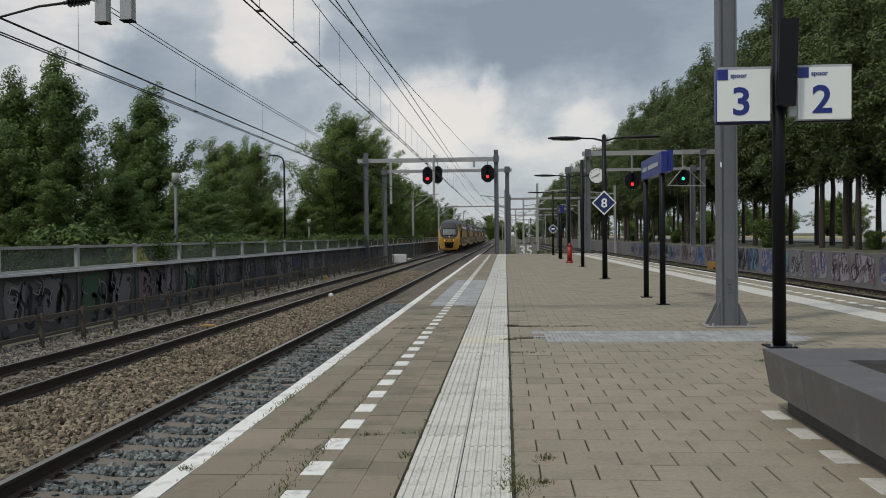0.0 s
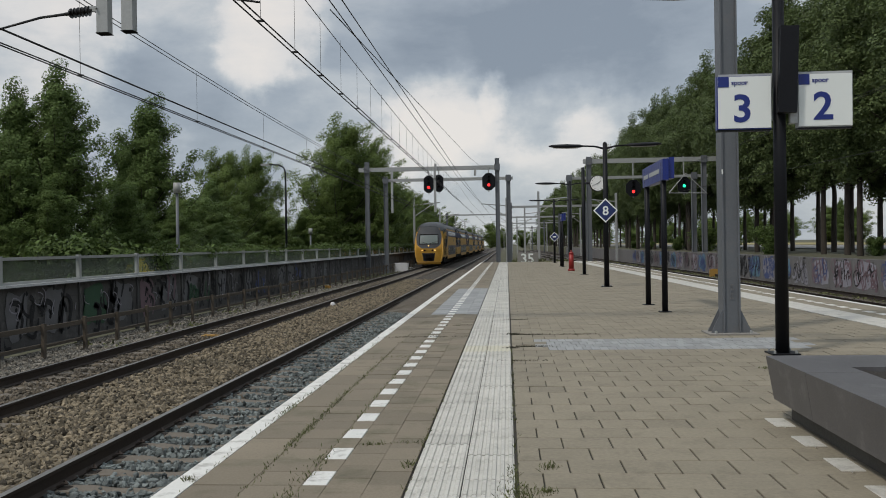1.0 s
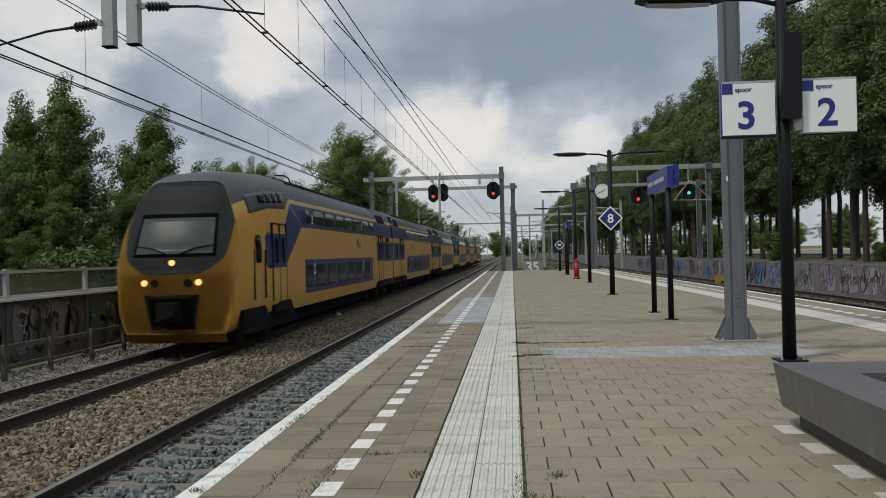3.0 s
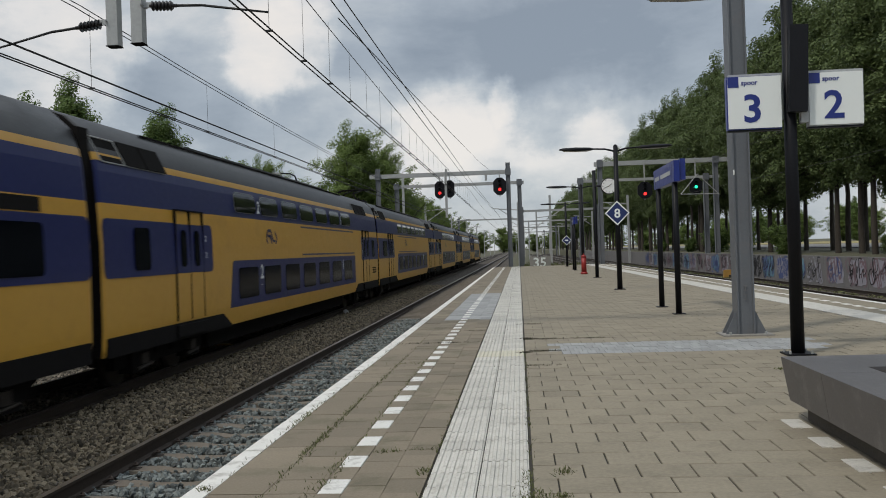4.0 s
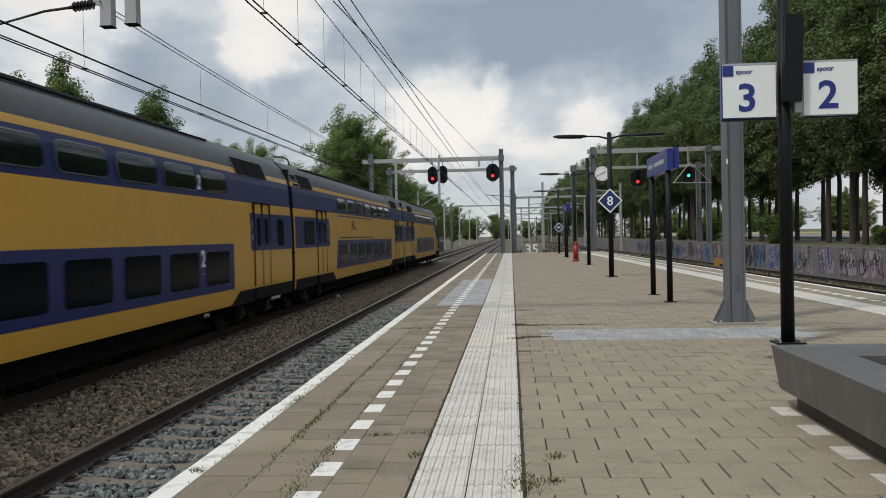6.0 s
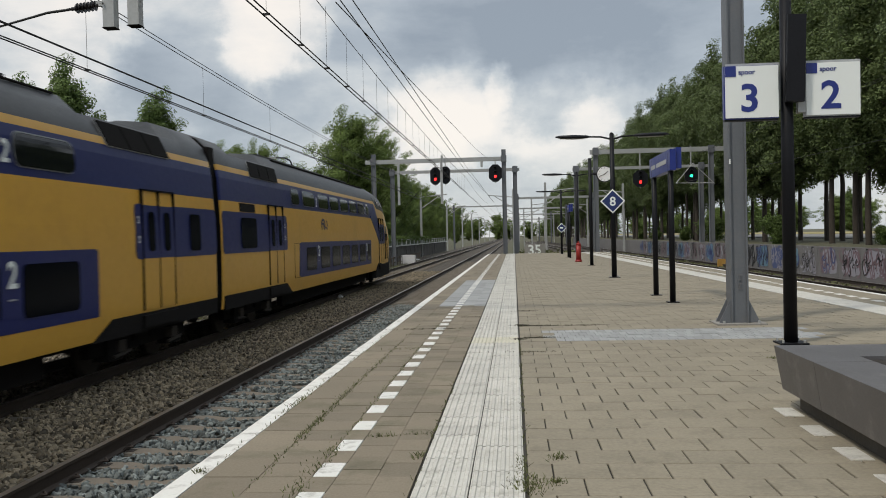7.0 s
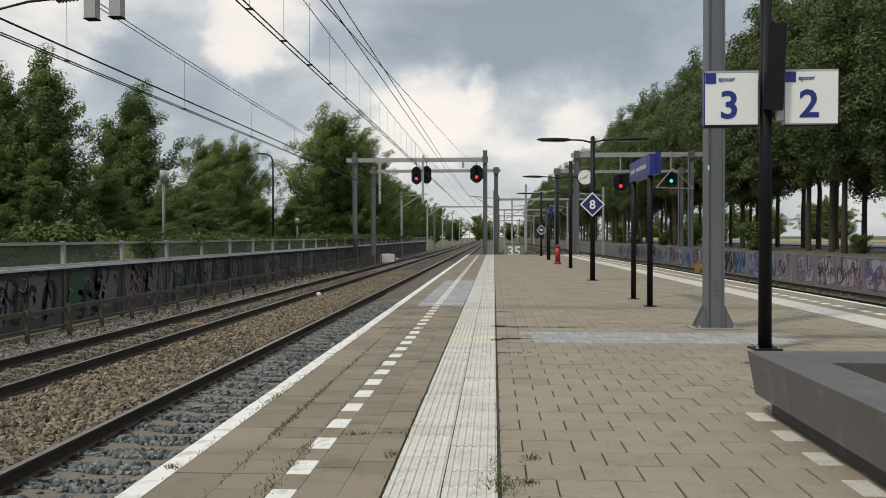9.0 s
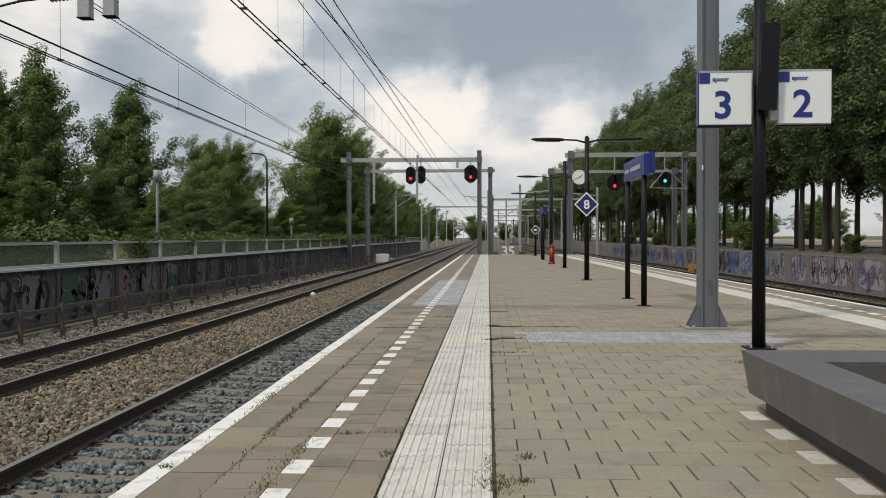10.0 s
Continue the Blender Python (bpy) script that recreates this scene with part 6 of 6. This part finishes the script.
def fittings(t, length, kind):
    """Panels, windows, doors and running gear; kind: cab, or A, B and C for the three layouts of middle coaches."""
    cab = kind == "cab"
    low0, low1 = (6.65, 19.3) if cab else {"A": (6.0, 20.3), "B": (6.2, 20.4), "C": (6.8, 20.4)}[kind]
    wide, pitch, count = (1.34, 1.79, 5) if cab else (1.45, 1.96, 7) if kind != "C" else (1.45, 1.90, 7)
    first = 8.15 if cab else low0 + 0.40
    for side in (1, -1):
        part("window_band", side_panel(side, [(low0 - (0 if cab else 0.22), 1.02), (low1, 1.02), (low1 + (0.22 if cab else 0), 1.06), (low1 + (0.12 if cab else 0), 1.98), (low1 - 0.06, 2.02), (low0 + 0.06, 2.02), (low0, 1.97)], 0.006), "blue", t)
        for i in range(count):
            u = first + pitch * i
            if u + wide > low1 - 0.1:
                break
            part("window", side_panel(side, rounded(u, u + wide, 1.18, 1.86), 0.016), "train_glass", t)
            o = part("upper_window", bowed_window(side, u - 0.05, u + wide + 0.02, 3.09, 3.52, 0.14), "upper_glass", t)
            part("gasket", ring_panel(side, u - 0.05, u + wide + 0.02, 3.09, 3.52, 0.14), "galv", o, "pale window gasket")
        if cab:
            for a, b in ((6.85, 7.60), (17.28, 18.6)):
                part("window", side_panel(side, rounded(a, b, 1.18, 1.86), 0.016), "train_glass", t)
            for a, b in ((7.02, 7.55), (17.28, 18.75), (19.3, 20.1)):
                o = part("upper_window", bowed_window(side, a, b, 3.09, 3.52, 0.14), "upper_glass", t)
                part("gasket", ring_panel(side, a, b, 3.09, 3.52, 0.14), "galv", o, "pale window gasket")
            bm = B()
            x = side * 1.509
            for a, b, c, e in ((19.42, 20.02, 1.99, 2.0), (19.42, 20.02, 1.02, 1.03), (20.01, 20.02, 1.02, 2.0), (19.42, 19.43, 1.02, 2.0)):
                box(bm, min(x, x - side * 0.02), max(x, x - side * 0.02), a, b, c, e)
            part("hatch_outline", bm, "under", t)
        gaps_at = (first + wide + (pitch - wide) / 2, first + (count - 1) * pitch - (pitch - wide) / 2)
        if cab:
            gaps_at = (7.86, 17.0)
        classes = {"cab": "22", "A": "21", "B": "12", "C": "22"}[kind]
        for u, c in zip(gaps_at, classes):
            class_numeral(t, side, u, 1.58, c, 0.46)
            class_numeral(t, side, u, 3.12, c, 0.40)
            bm = B()
            x = side * 1.522
            box(bm, min(x, x - side * 0.01), max(x, x - side * 0.01), u - 0.07, u + 0.07, 1.42, 1.44)
            part("numeral_bar", bm, "clear_edge", t)
        if kind in "AB":
            a = low0 + 0.3 if kind == "B" else low1 - 8.1
            for z in (2.09, 2.865):
                part("trim_line", side_panel(side, rect(a, a + 8.0, z, z + 0.045), 0.004, 0.008), "blue", t)
        emblem(t, side, {"cab": 16.0, "A": 9.1, "B": 9.5, "C": 10.1}[kind], 2.53)
        # end vestibules
        if cab:
            vestibule(t, side, length - 5.40, length - 0.06, (length - 4.95, length - 3.62), (length - 2.50, length - 1.32), True)
        else:
            vestibule(t, side, length - 3.98, length - 0.06, (length - 3.70, length - 2.37), (length - 1.55, length - 1.02))
            if kind == "C":
                vestibule(t, side, 0.06, 5.45, (3.65, 4.98), (1.55, 2.80), True)
            elif kind == "B":
                vestibule(t, side, 0.06, 4.85, (2.95, 4.28), (1.20, 2.42))
            else:
                vestibule(t, side, 0.06, 4.75, (2.85, 4.18), (1.10, 1.70))
        rear = length - (5.9 if cab else 5.5)
        # near-black slabs on the side wall paint the shaded cut-outs at the bogies
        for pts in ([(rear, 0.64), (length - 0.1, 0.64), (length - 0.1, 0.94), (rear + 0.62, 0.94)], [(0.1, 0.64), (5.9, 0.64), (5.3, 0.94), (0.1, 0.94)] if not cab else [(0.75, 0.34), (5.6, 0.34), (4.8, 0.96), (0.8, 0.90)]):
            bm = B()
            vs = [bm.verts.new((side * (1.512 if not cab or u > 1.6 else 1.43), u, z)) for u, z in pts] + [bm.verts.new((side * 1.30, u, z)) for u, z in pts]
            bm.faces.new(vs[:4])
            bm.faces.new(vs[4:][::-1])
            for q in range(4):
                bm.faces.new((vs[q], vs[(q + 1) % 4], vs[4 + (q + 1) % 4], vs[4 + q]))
            part("bogie_cover", bm, "under", t, "black slab standing in for the shaded recess above the bogie")
        bm = B()
        x = side * 1.30
        box(bm, min(x, x + side * 0.12), max(x, x + side * 0.12), length - 6.0, length - 4.6, 0.70, 0.95)
        part("side_louvre", bm, "under", t)
        rows = [length - 4.75 + 0.82 * i for i in range(3)]
        if not cab:
            rows += [0.25 + 0.82 * i for i in range(3)] if kind != "C" else [0.3 + 1.0 * i for i in range(4)]
        for a in rows:
            roof_grille(t, side, a, a + (0.78 if kind != "C" or a > 6 else 0.95))
        # block added to fill the space below the floor with near-black shade
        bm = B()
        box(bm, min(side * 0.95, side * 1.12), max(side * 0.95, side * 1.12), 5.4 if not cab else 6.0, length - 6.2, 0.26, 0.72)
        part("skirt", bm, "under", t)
        # gutter along the roof's shoulder
        bm = B()
        rod(bm, (side * 1.04, 6.2 if cab else 2.5, 4.275), (side * 1.04, length - 5.6, 4.275), 0.022, None, 6)
        part("roof_gutter", bm, "under", t)
        # couplings and pipes hanging at the bogies
        for u in (1.9, 4.1, length - 4.1, length - 1.9):
            bm = B()
            box(bm, min(side * 1.10, side * 1.30), max(side * 1.10, side * 1.30), u - 0.13, u + 0.13, 0.36, 0.54)
            rod(bm, (side * 1.28, u - 0.3, 0.30), (side * 1.28, u + 0.3, 0.34), 0.03, None, 6)
            part("damper", bm, "wheel", t, "dark steel damper on the bogie")
    bm = B()
    box(bm, -0.55, 0.55, 6 if not cab else 7, length - 6, 4.40, 4.50)
    part("roof_equipment", bevelled(bm, 0.05, 1), "roof", t)
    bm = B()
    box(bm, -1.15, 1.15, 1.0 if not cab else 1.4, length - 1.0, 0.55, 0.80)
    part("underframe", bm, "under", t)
    bogie(t, 3.0 if not cab else 3.6)
    bogie(t, length - 3.0)
    bm = B()
    box(bm, -1.36, 1.36, length, length + 0.29, 0.85, 4.05)
    part("bellows", bm, "under", t, "black rubber bellows between coaches")


def cab_fittings(t):
    skin = BVHTree.FromBMesh(coach_body(26.22, True))
    part("face_mask", nose_patch(-1, 1, 1.78, 3.925, 0.010, 18, 18, lambda z: nose_width(z) * (0.985 if z > 3.0 else 0.985 - 0.13 * min(1.0, (3.0 - z) / 0.7) if z > 2.3 else 0.855 - 0.40 * ((2.3 - z) / 0.52) ** 2)), "mask", t, "dark grey cab face")
    part("front_panel", nose_patch(-1, 1, 0.42, 3.80, 0.0, 20, 30, lambda z: max(0.02, nose_width(z))), "yellow", t, "rounded yellow front panel")
    part("windscreen_surround", nose_patch(-0.95, 0.95, 2.16, 3.16, 0.020, 12, 8, lambda z: 1 - 0.06 * (z - 2.4)), "under", t, "black windscreen surround")
    ws = part("windscreen", nose_patch(-0.88, 0.88, 2.24, 3.06, 0.030, 12, 8, lambda z: 1 - 0.06 * (z - 2.4)), "windscreen", t, "wide windscreen with pale sky reflection put into its colour")
    for s in (-1, 1):
        bm = B()
        pts = [(s * 0.08, 2.20), (s * 0.50, 2.36), (s * 0.90, 2.42)]
        bend(bm, [Vector((x, nose_depth(x, z) - 0.05, z)) for x, z in pts], [0.02, 0.018, 0.012], 6)
        part("wiper", bm, "black", ws)
    for x, z, r, m in ((0, 2.03, 0.065, "head_light"), (0.62, 1.585, 0.068, "head_light"), (-0.62, 1.585, 0.068, "head_light"), (0.38, 1.58, 0.09, "under"), (-0.38, 1.58, 0.09, "under")):
        bm = B()
        d = nose_depth(x, z)
        rod(bm, (x, d - 0.035, z), (x, d + 0.05, z), r, None, 16)
        part("headlight" if m == "head_light" else "tail_light", bm, m, t, "lit warm headlight" if m == "head_light" else "")
    part("coupler_recess", nose_patch(-0.64, 0.64, 0.54, 1.31, 0.014, 10, 6, lambda z: 0.80 + 0.20 * (z - 0.54) / 0.77), "black", t, "black recess round the coupler")
    bm = B()
    box(bm, -0.22, 0.22, -0.32, 0.08, 0.80, 1.15)
    rod(bm, (-0.3, -0.1, 0.75), (0.3, -0.1, 0.75), 0.06, None, 8)
    rod(bm, (0.12, -0.38, 0.97), (0.12, -0.2, 0.97), 0.12, 0.09, 10)
    part("coupler", bevelled(bm, 0.02, 1), "under", t)
    bm = B()
    v = [[bm.verts.new((x, nose_depth(x, z) - 0.01 + (0.1 if z < 0.3 else 0), z)) for x in (-1.15, -0.8, -0.4, 0, 0.4, 0.8, 1.15)] for z in (0.22, 0.48)]
    for i in range(6):
        bm.faces.new((v[0][i], v[0][i + 1], v[1][i + 1], v[1][i]))
    bmesh.ops.solidify(bm, geom=bm.faces, thickness=0.05)
    part("snowplough", bm, "yellow", t, "yellow lower apron")
    for side in (1, -1):
        # blue band stepping down to the crew door
        part("stepped_band", cab_strip(skin, side, [(6.45, 2.97, 3.03), (5.3, 2.38, 3.60), (5.18, 2.32, 3.55), (4.36, 1.88, 2.84), (4.2, 1.84, 2.75), (2.7, 1.84, 2.74), (2.58, 1.90, 2.68), (2.52, 1.98, 2.58)], 0.007, 8), "blue", t, "blue band stepping down to the crew door")
        # grey cab roof reaching down over the crew door, with its row of skylights
        part("cab_roof_edge", cab_strip(skin, side, [(5.25, 3.74, 3.92), (4.6, 3.42, 3.88), (2.9, 3.36, 3.80), (1.55, 3.16, 3.62)], 0.010, 6), "roof", t, "grey lower edge of the cab roof")
        for i in range(4):
            a = 2.35 + 0.56 * i
            part("skylight", cab_strip(skin, side, [(a, 3.46 + 0.03 * i, 3.66 + 0.05 * i), (a + 0.50, 3.49 + 0.03 * i, 3.71 + 0.05 * i)], 0.024, 4), "train_glass", t)
        double_door(t, side, 3.08, 4.42)
        part("cab_side_window", cab_strip(skin, side, [(1.72, 2.05, 2.55), (1.78, 1.98, 2.66), (2.08, 1.98, 2.66), (2.14, 2.05, 2.60)], 0.016, 4), "train_glass", t)
        bm = B()
        rod(bm, (side * 1.50, 2.42, 1.1), (side * 1.50, 2.42, 2.3), 0.022, None, 6)
        part("handrail", bm, "black", t)
        bm = B()
        rod(bm, (side * 1.46, 1.60, 1.1), (side * 1.46, 1.60, 2.3), 0.022, None, 6)
        part("handrail", bm, "black", t)


def pantograph(t, u):
    bm = B()
    for s in (-0.4, 0.4):
        bend(bm, [(s, u, 4.48), (s * 0.5, u + 0.15, 4.80), (s * 0.6, u + 2.15, 5.06)], [0.04, 0.035, 0.025], 6)
        rod(bm, (s * 0.9, u + 0.7, 4.46), (s * 0.5, u + 0.15, 4.80), 0.025, None, 6)
    p = part("pantograph", bm, "under", t, "raised dark pantograph")
    bm = B()
    for d in (-0.18, 0.18):
        bend(bm, [(-0.95, u + 2.2 + d, 4.98), (-0.7, u + 2.2 + d, 5.10), (0.7, u + 2.2 + d, 5.10), (0.95, u + 2.2 + d, 4.98)], [0.02, 0.03, 0.03, 0.02], 6)
    for x in (-0.6, 0.6):
        rod(bm, (x, u + 2.0, 5.08), (x, u + 2.4, 5.08), 0.03, None, 6)
    part("collector_bow", bm, "under", p)
    bm = B()
    box(bm, -0.7, 0.7, u - 0.5, u + 1.0, 4.36, 4.48)
    for s in (-0.55, 0.55):
        for d in (-0.4, 0.9):
            rod(bm, (s, u + d, 4.40), (s, u + d, 4.58), 0.05, 0.035, 8)
    part("mounting", bm, "under", p)


GAPS = [26.38 + 26.01 * i for i in range(5)] + [156.8]
train = []


def build_train():
    tag = dict(category="train coach", group="train coaches")

    def shell(kind):
        cab = kind == "cab"
        length = 26.22 if cab else 25.70
        about = {"cab": "driving coach with dark grey cab", "A": "coach with second and first class", "B": "coach with first and second class", "C": "second class coach"}[kind]
        t = tagged(new("train_coach"), "yellow and blue double-deck train " + about, **tag)
        part("body", coach_body(length, cab, kind in ("cab", "B")), ["yellow", "blue", "roof", "under"], t)
        fittings(t, length, kind)
        if cab:
            cab_fittings(t)
        return t
    lead, a, b, c = shell("cab"), shell("A"), shell("B"), shell("C")
    tail = copy_thing(lead, pose(0, 0, 0))
    last = copy_thing(b, pose(0, 0, 0))
    pantograph(b, 1.15)
    # set number on the second coach as plain bars
    for side in (1, -1):
        bm = B()
        x = side * 1.512
        for i in range(4):
            u = 24.20 + 0.23 * i
            for p, q, lo, hi in ((u, u + 0.15, 1.26, 1.30), (u, u + 0.15, 1.36, 1.40), (u, u + 0.15, 1.46, 1.50), (u + 0.11, u + 0.15, 1.26, 1.50)):
                box(bm, min(x, x - side * 0.02), max(x, x - side * 0.02), p, q, lo, hi)
        part("number_bar", bm, "under", a, "black number marks as bars")
    # coach, how far its u = 0 lies behind the train's front, turned round or not
    train.extend([(lead, 0.0, 0), (a, GAPS[0] + 0.155, 0), (b, GAPS[1] + 0.155, 0), (c, GAPS[2] + 0.155, 0), (last, GAPS[3] + 0.155, 0), (tail, GAPS[5], 180)])


build_train()


# ---------------------------------------------------------------- paving, last
def tile_part_mesh(w, l, h=0.012, gap=0.0055, name="tile"):
    bm = B()
    gy = gap * 0.35
    k = 0.003
    v0 = [bm.verts.new((x, y, -h)) for x, y in ((gap, gy), (w - gap, gy), (w - gap, l - gy), (gap, l - gy))]
    v1 = [bm.verts.new((x, y, -0.003)) for x, y in ((gap, gy), (w - gap, gy), (w - gap, l - gy), (gap, l - gy))]
    v2 = [bm.verts.new((x, y, 0)) for x, y in ((gap + k, gy + k), (w - gap - k, gy + k), (w - gap - k, l - gy - k), (gap + k, l - gy - k))]
    for a, b in ((v0, v1), (v1, v2)):
        for i in range(4):
            bm.faces.new((a[i], a[(i + 1) % 4], b[(i + 1) % 4], b[i]))
    bm.faces.new(v2)
    return mesh_of(bm, name)


def pave():
    r = random.Random(3)
    W, L = 0.318, 0.313
    piece = tile_part_mesh(W, L)
    bulk, blue, marks, edge = [], [], [], []
    rows = int((P_END - 2.0) / L)
    for j in range(-52, rows):
        y = 2.04 + L * j
        off = W / 2 if j % 2 else 0.0
        x = 0.018 - off
        lim = R_EDGE + SH * y - 1.78
        while x < lim:
            x0, x1 = max(x, 0.035), min(x + W, lim)
            if x1 - x0 > 0.05 and not (2.1 < (x0 + x1) / 2 < 4.2 and 3.1 < y < 6.5):
                dz = r.uniform(-0.0018, 0.0018)
                if 11.0 < y < 12.25 and 0.2 < x0 < 3.6:
                    for a in range(3):
                        wa = (x1 - x0) / 3
                        blue.append((x0 + wa * a + 0.003, x0 + wa * (a + 1) - 0.003, y + 0.003, y + L - 0.003, -0.012, dz))
                elif 4.2 < y < 8.6 and x0 >= 0.034 and x1 - x0 > W - 0.01 and x1 < 2.6:
                    o = part("tile", piece, "tile_piece", platform)
                    o.location = (x0, y, dz)
                    o.rotation_euler = (r.uniform(-0.003, 0.003), r.uniform(-0.003, 0.003), 0)
                else:
                    g = 0.0045
                    bulk.append((x0 + g, x1 - g, y + 0.35 * g, y + L - 0.35 * g, -0.012, dz))
            x += W
    # left zone between strip and edge
    narrow = tile_part_mesh(0.22, 0.30)
    for j in range(-53, int((P_END - 2.0) / 0.3)):
        y = 1.9 + 0.3 * j
        pale = 16.6 < y < 26.5
        for k, (x0, x1) in enumerate(((-1.785, -1.47), (-1.465, -1.17), (-1.165, -1.025), (-1.02, -0.80), (-0.795, -0.585))):
            dz = r.uniform(-0.002, 0.002)
            yy = y + (0.15 if k in (3,) else 0)
            if k == 2 and j % 2 == 0:
                marks.append((x0 + 0.003, x1 - 0.003, y + 0.003, y + 0.297, -0.012, 0.002))
            elif k == 0 and j % 2:
                continue
            elif k == 0:
                edge.append((x0, x1, y + 0.003, y + 0.597, -0.012, dz))
            elif pale:
                blue.append((x0 - 0.001, x1 + 0.001, yy + 0.0025, yy + 0.2975, -0.012, dz))
            else:
                edge.append((x0 - 0.001, x1 + 0.001, yy + 0.0025, yy + 0.2975, -0.012, dz))
    part("paving", boxes_soup("paving", bulk, ["tile"]), "tile", platform, "grey-brown concrete paving tiles")["kind"] = "stuff"
    part("paving", boxes_soup("paving", edge, ["tile_edge"]), "tile_edge", platform, "dirty brown paving along the platform edge")["kind"] = "stuff"
    part("paving", boxes_soup("paving", blue, ["tile_blue"]), "tile_blue", platform, "pale blue-grey repaired paving")["kind"] = "stuff"
    me = tile_part_mesh(0.142, 0.30, 0.014, 0.003)
    marks.sort(key=lambda m: abs(m[2] - 4))
    for row in marks[:70]:
        o = part("marker_tile", me, "white", platform)
        o.location = (row[0] - 0.003, row[2] - 0.003, 0.002)
    part("marker_tiles", boxes_soup("marker_tiles", marks[70:], ["white"]), "white", platform)["kind"] = "stuff"
    # white markers along the planter
    pale_me = me.copy()
    pale_me.materials.clear()
    for j in range(5):
        o = part("marker_tile", pale_me, "tactile_piece", platform)
        o.location = (1.865, 4.0 + 0.615 * j, 0.006)
    # edge stones with the painted line
    bm = B()
    box(bm, 0, 0.131, 0.004, 0.996, -0.16, 0.001)
    stone = mesh_of(bevelled(bm, 0.01, 1), "edge_stone")
    for i in range(int(P_END - P_BACK)):
        o = part("edge_stone", stone, "white", platform)
        o.location = (P_EDGE, P_BACK + i, r.uniform(-0.003, 0.002))
    # tactile strip
    def ribbed():
        bm = B()
        w, l = 0.294, 0.300
        n = 6
        prof = [(0.002, -0.012), (0.003, 0.0)]
        for i in range(n):
            c = w * (i + 0.5) / n
            prof += [(c - 0.015, 0.0), (c - 0.010, 0.008), (c + 0.010, 0.008), (c + 0.015, 0.0)]
        prof += [(w - 0.003, 0.0), (w - 0.002, -0.012)]
        a = [bm.verts.new((x, 0.003, z)) for x, z in prof]
        b = [bm.verts.new((x, l - 0.003, z)) for x, z in prof]
        for i in range(len(prof) - 1):
            bm.faces.new((a[i], a[i + 1], b[i + 1], b[i]))
        bm.faces.new(a)
        bm.faces.new(b[::-1])
        return bm
    rib = mesh_of(ribbed(), "tactile_tile")
    base_v = np.array([v.co[:] for v in rib.vertices])
    quads = np.array([p.vertices[:] for p in rib.polygons if len(p.vertices) == 4])
    far = []
    for j in range(-53, int((P_END - 2.3) / 0.3)):
        y = 2.0 + 0.3 * j
        for x in (-0.57, -0.274):
            if 3.8 < y < 24:
                yellow = 10.9 < y < 11.6
                o = part("tactile_tile", rib if not yellow else rib_y(rib), "tactile_yellow" if yellow else "tactile_piece", platform)
                o.location = (x, y, r.uniform(-0.002, 0.002))
            else:
                far.append((x, y, r.uniform(-0.002, 0.002)))
    v = (base_v[None] + np.array(far)[:, None]).reshape(-1, 3)
    f = (quads[None] + (np.arange(len(far)) * len(base_v))[:, None, None]).reshape(-1, 4)
    part("tactile_strip", soup("tactile_strip", v, f, ["tactile"]), "tactile", platform, "white ribbed tactile paving")["kind"] = "stuff"
    # far side of the island
    bm = B()
    box(bm, R_EDGE - 1.75, R_EDGE - 1.15, P_BACK, P_END, -0.012, 0.001, shear=SH)
    part("white_band", bm, "tactile", platform, "broad pale tactile band")
    bm = B()
    box(bm, R_EDGE - 1.14, R_EDGE - 0.14, P_BACK, P_END, -0.012, -0.001, shear=SH)
    part("paving", bm, "tile", platform)
    bm = B()
    box(bm, R_EDGE - 0.13, R_EDGE, P_BACK, P_END, -0.16, 0.001, shear=SH)
    part("edge_stone", bm, "white", platform)
    for j in range(100):
        o = part("marker_tile", me, "white", platform)
        y = 8 + 0.6 * j
        if y < P_END - 1:
            o.location = (R_EDGE - 0.85 + SH * y, y, 0.006)
        else:
            bpy.data.objects.remove(o)


def rib_y(rib):
    if "yellow" not in YEL:
        me = rib.copy()
        me.materials.clear()
        me.materials.append(M["tactile_yellow"])
        YEL["yellow"] = me
    return YEL["yellow"]


YEL = {}
pave()


# ---------------------------------------------------------------- what moves
def front(t):
    return 120.35 - 33.98 * t + 0.107 * t * t


def motions():
    for coach, back, turn in train:
        walk(coach, [(0.5 * k, pose(TRACK_FAR, front(0.5 * k) + back, RAIL, 0, 0, turn)) for k in range(21)])


motions()
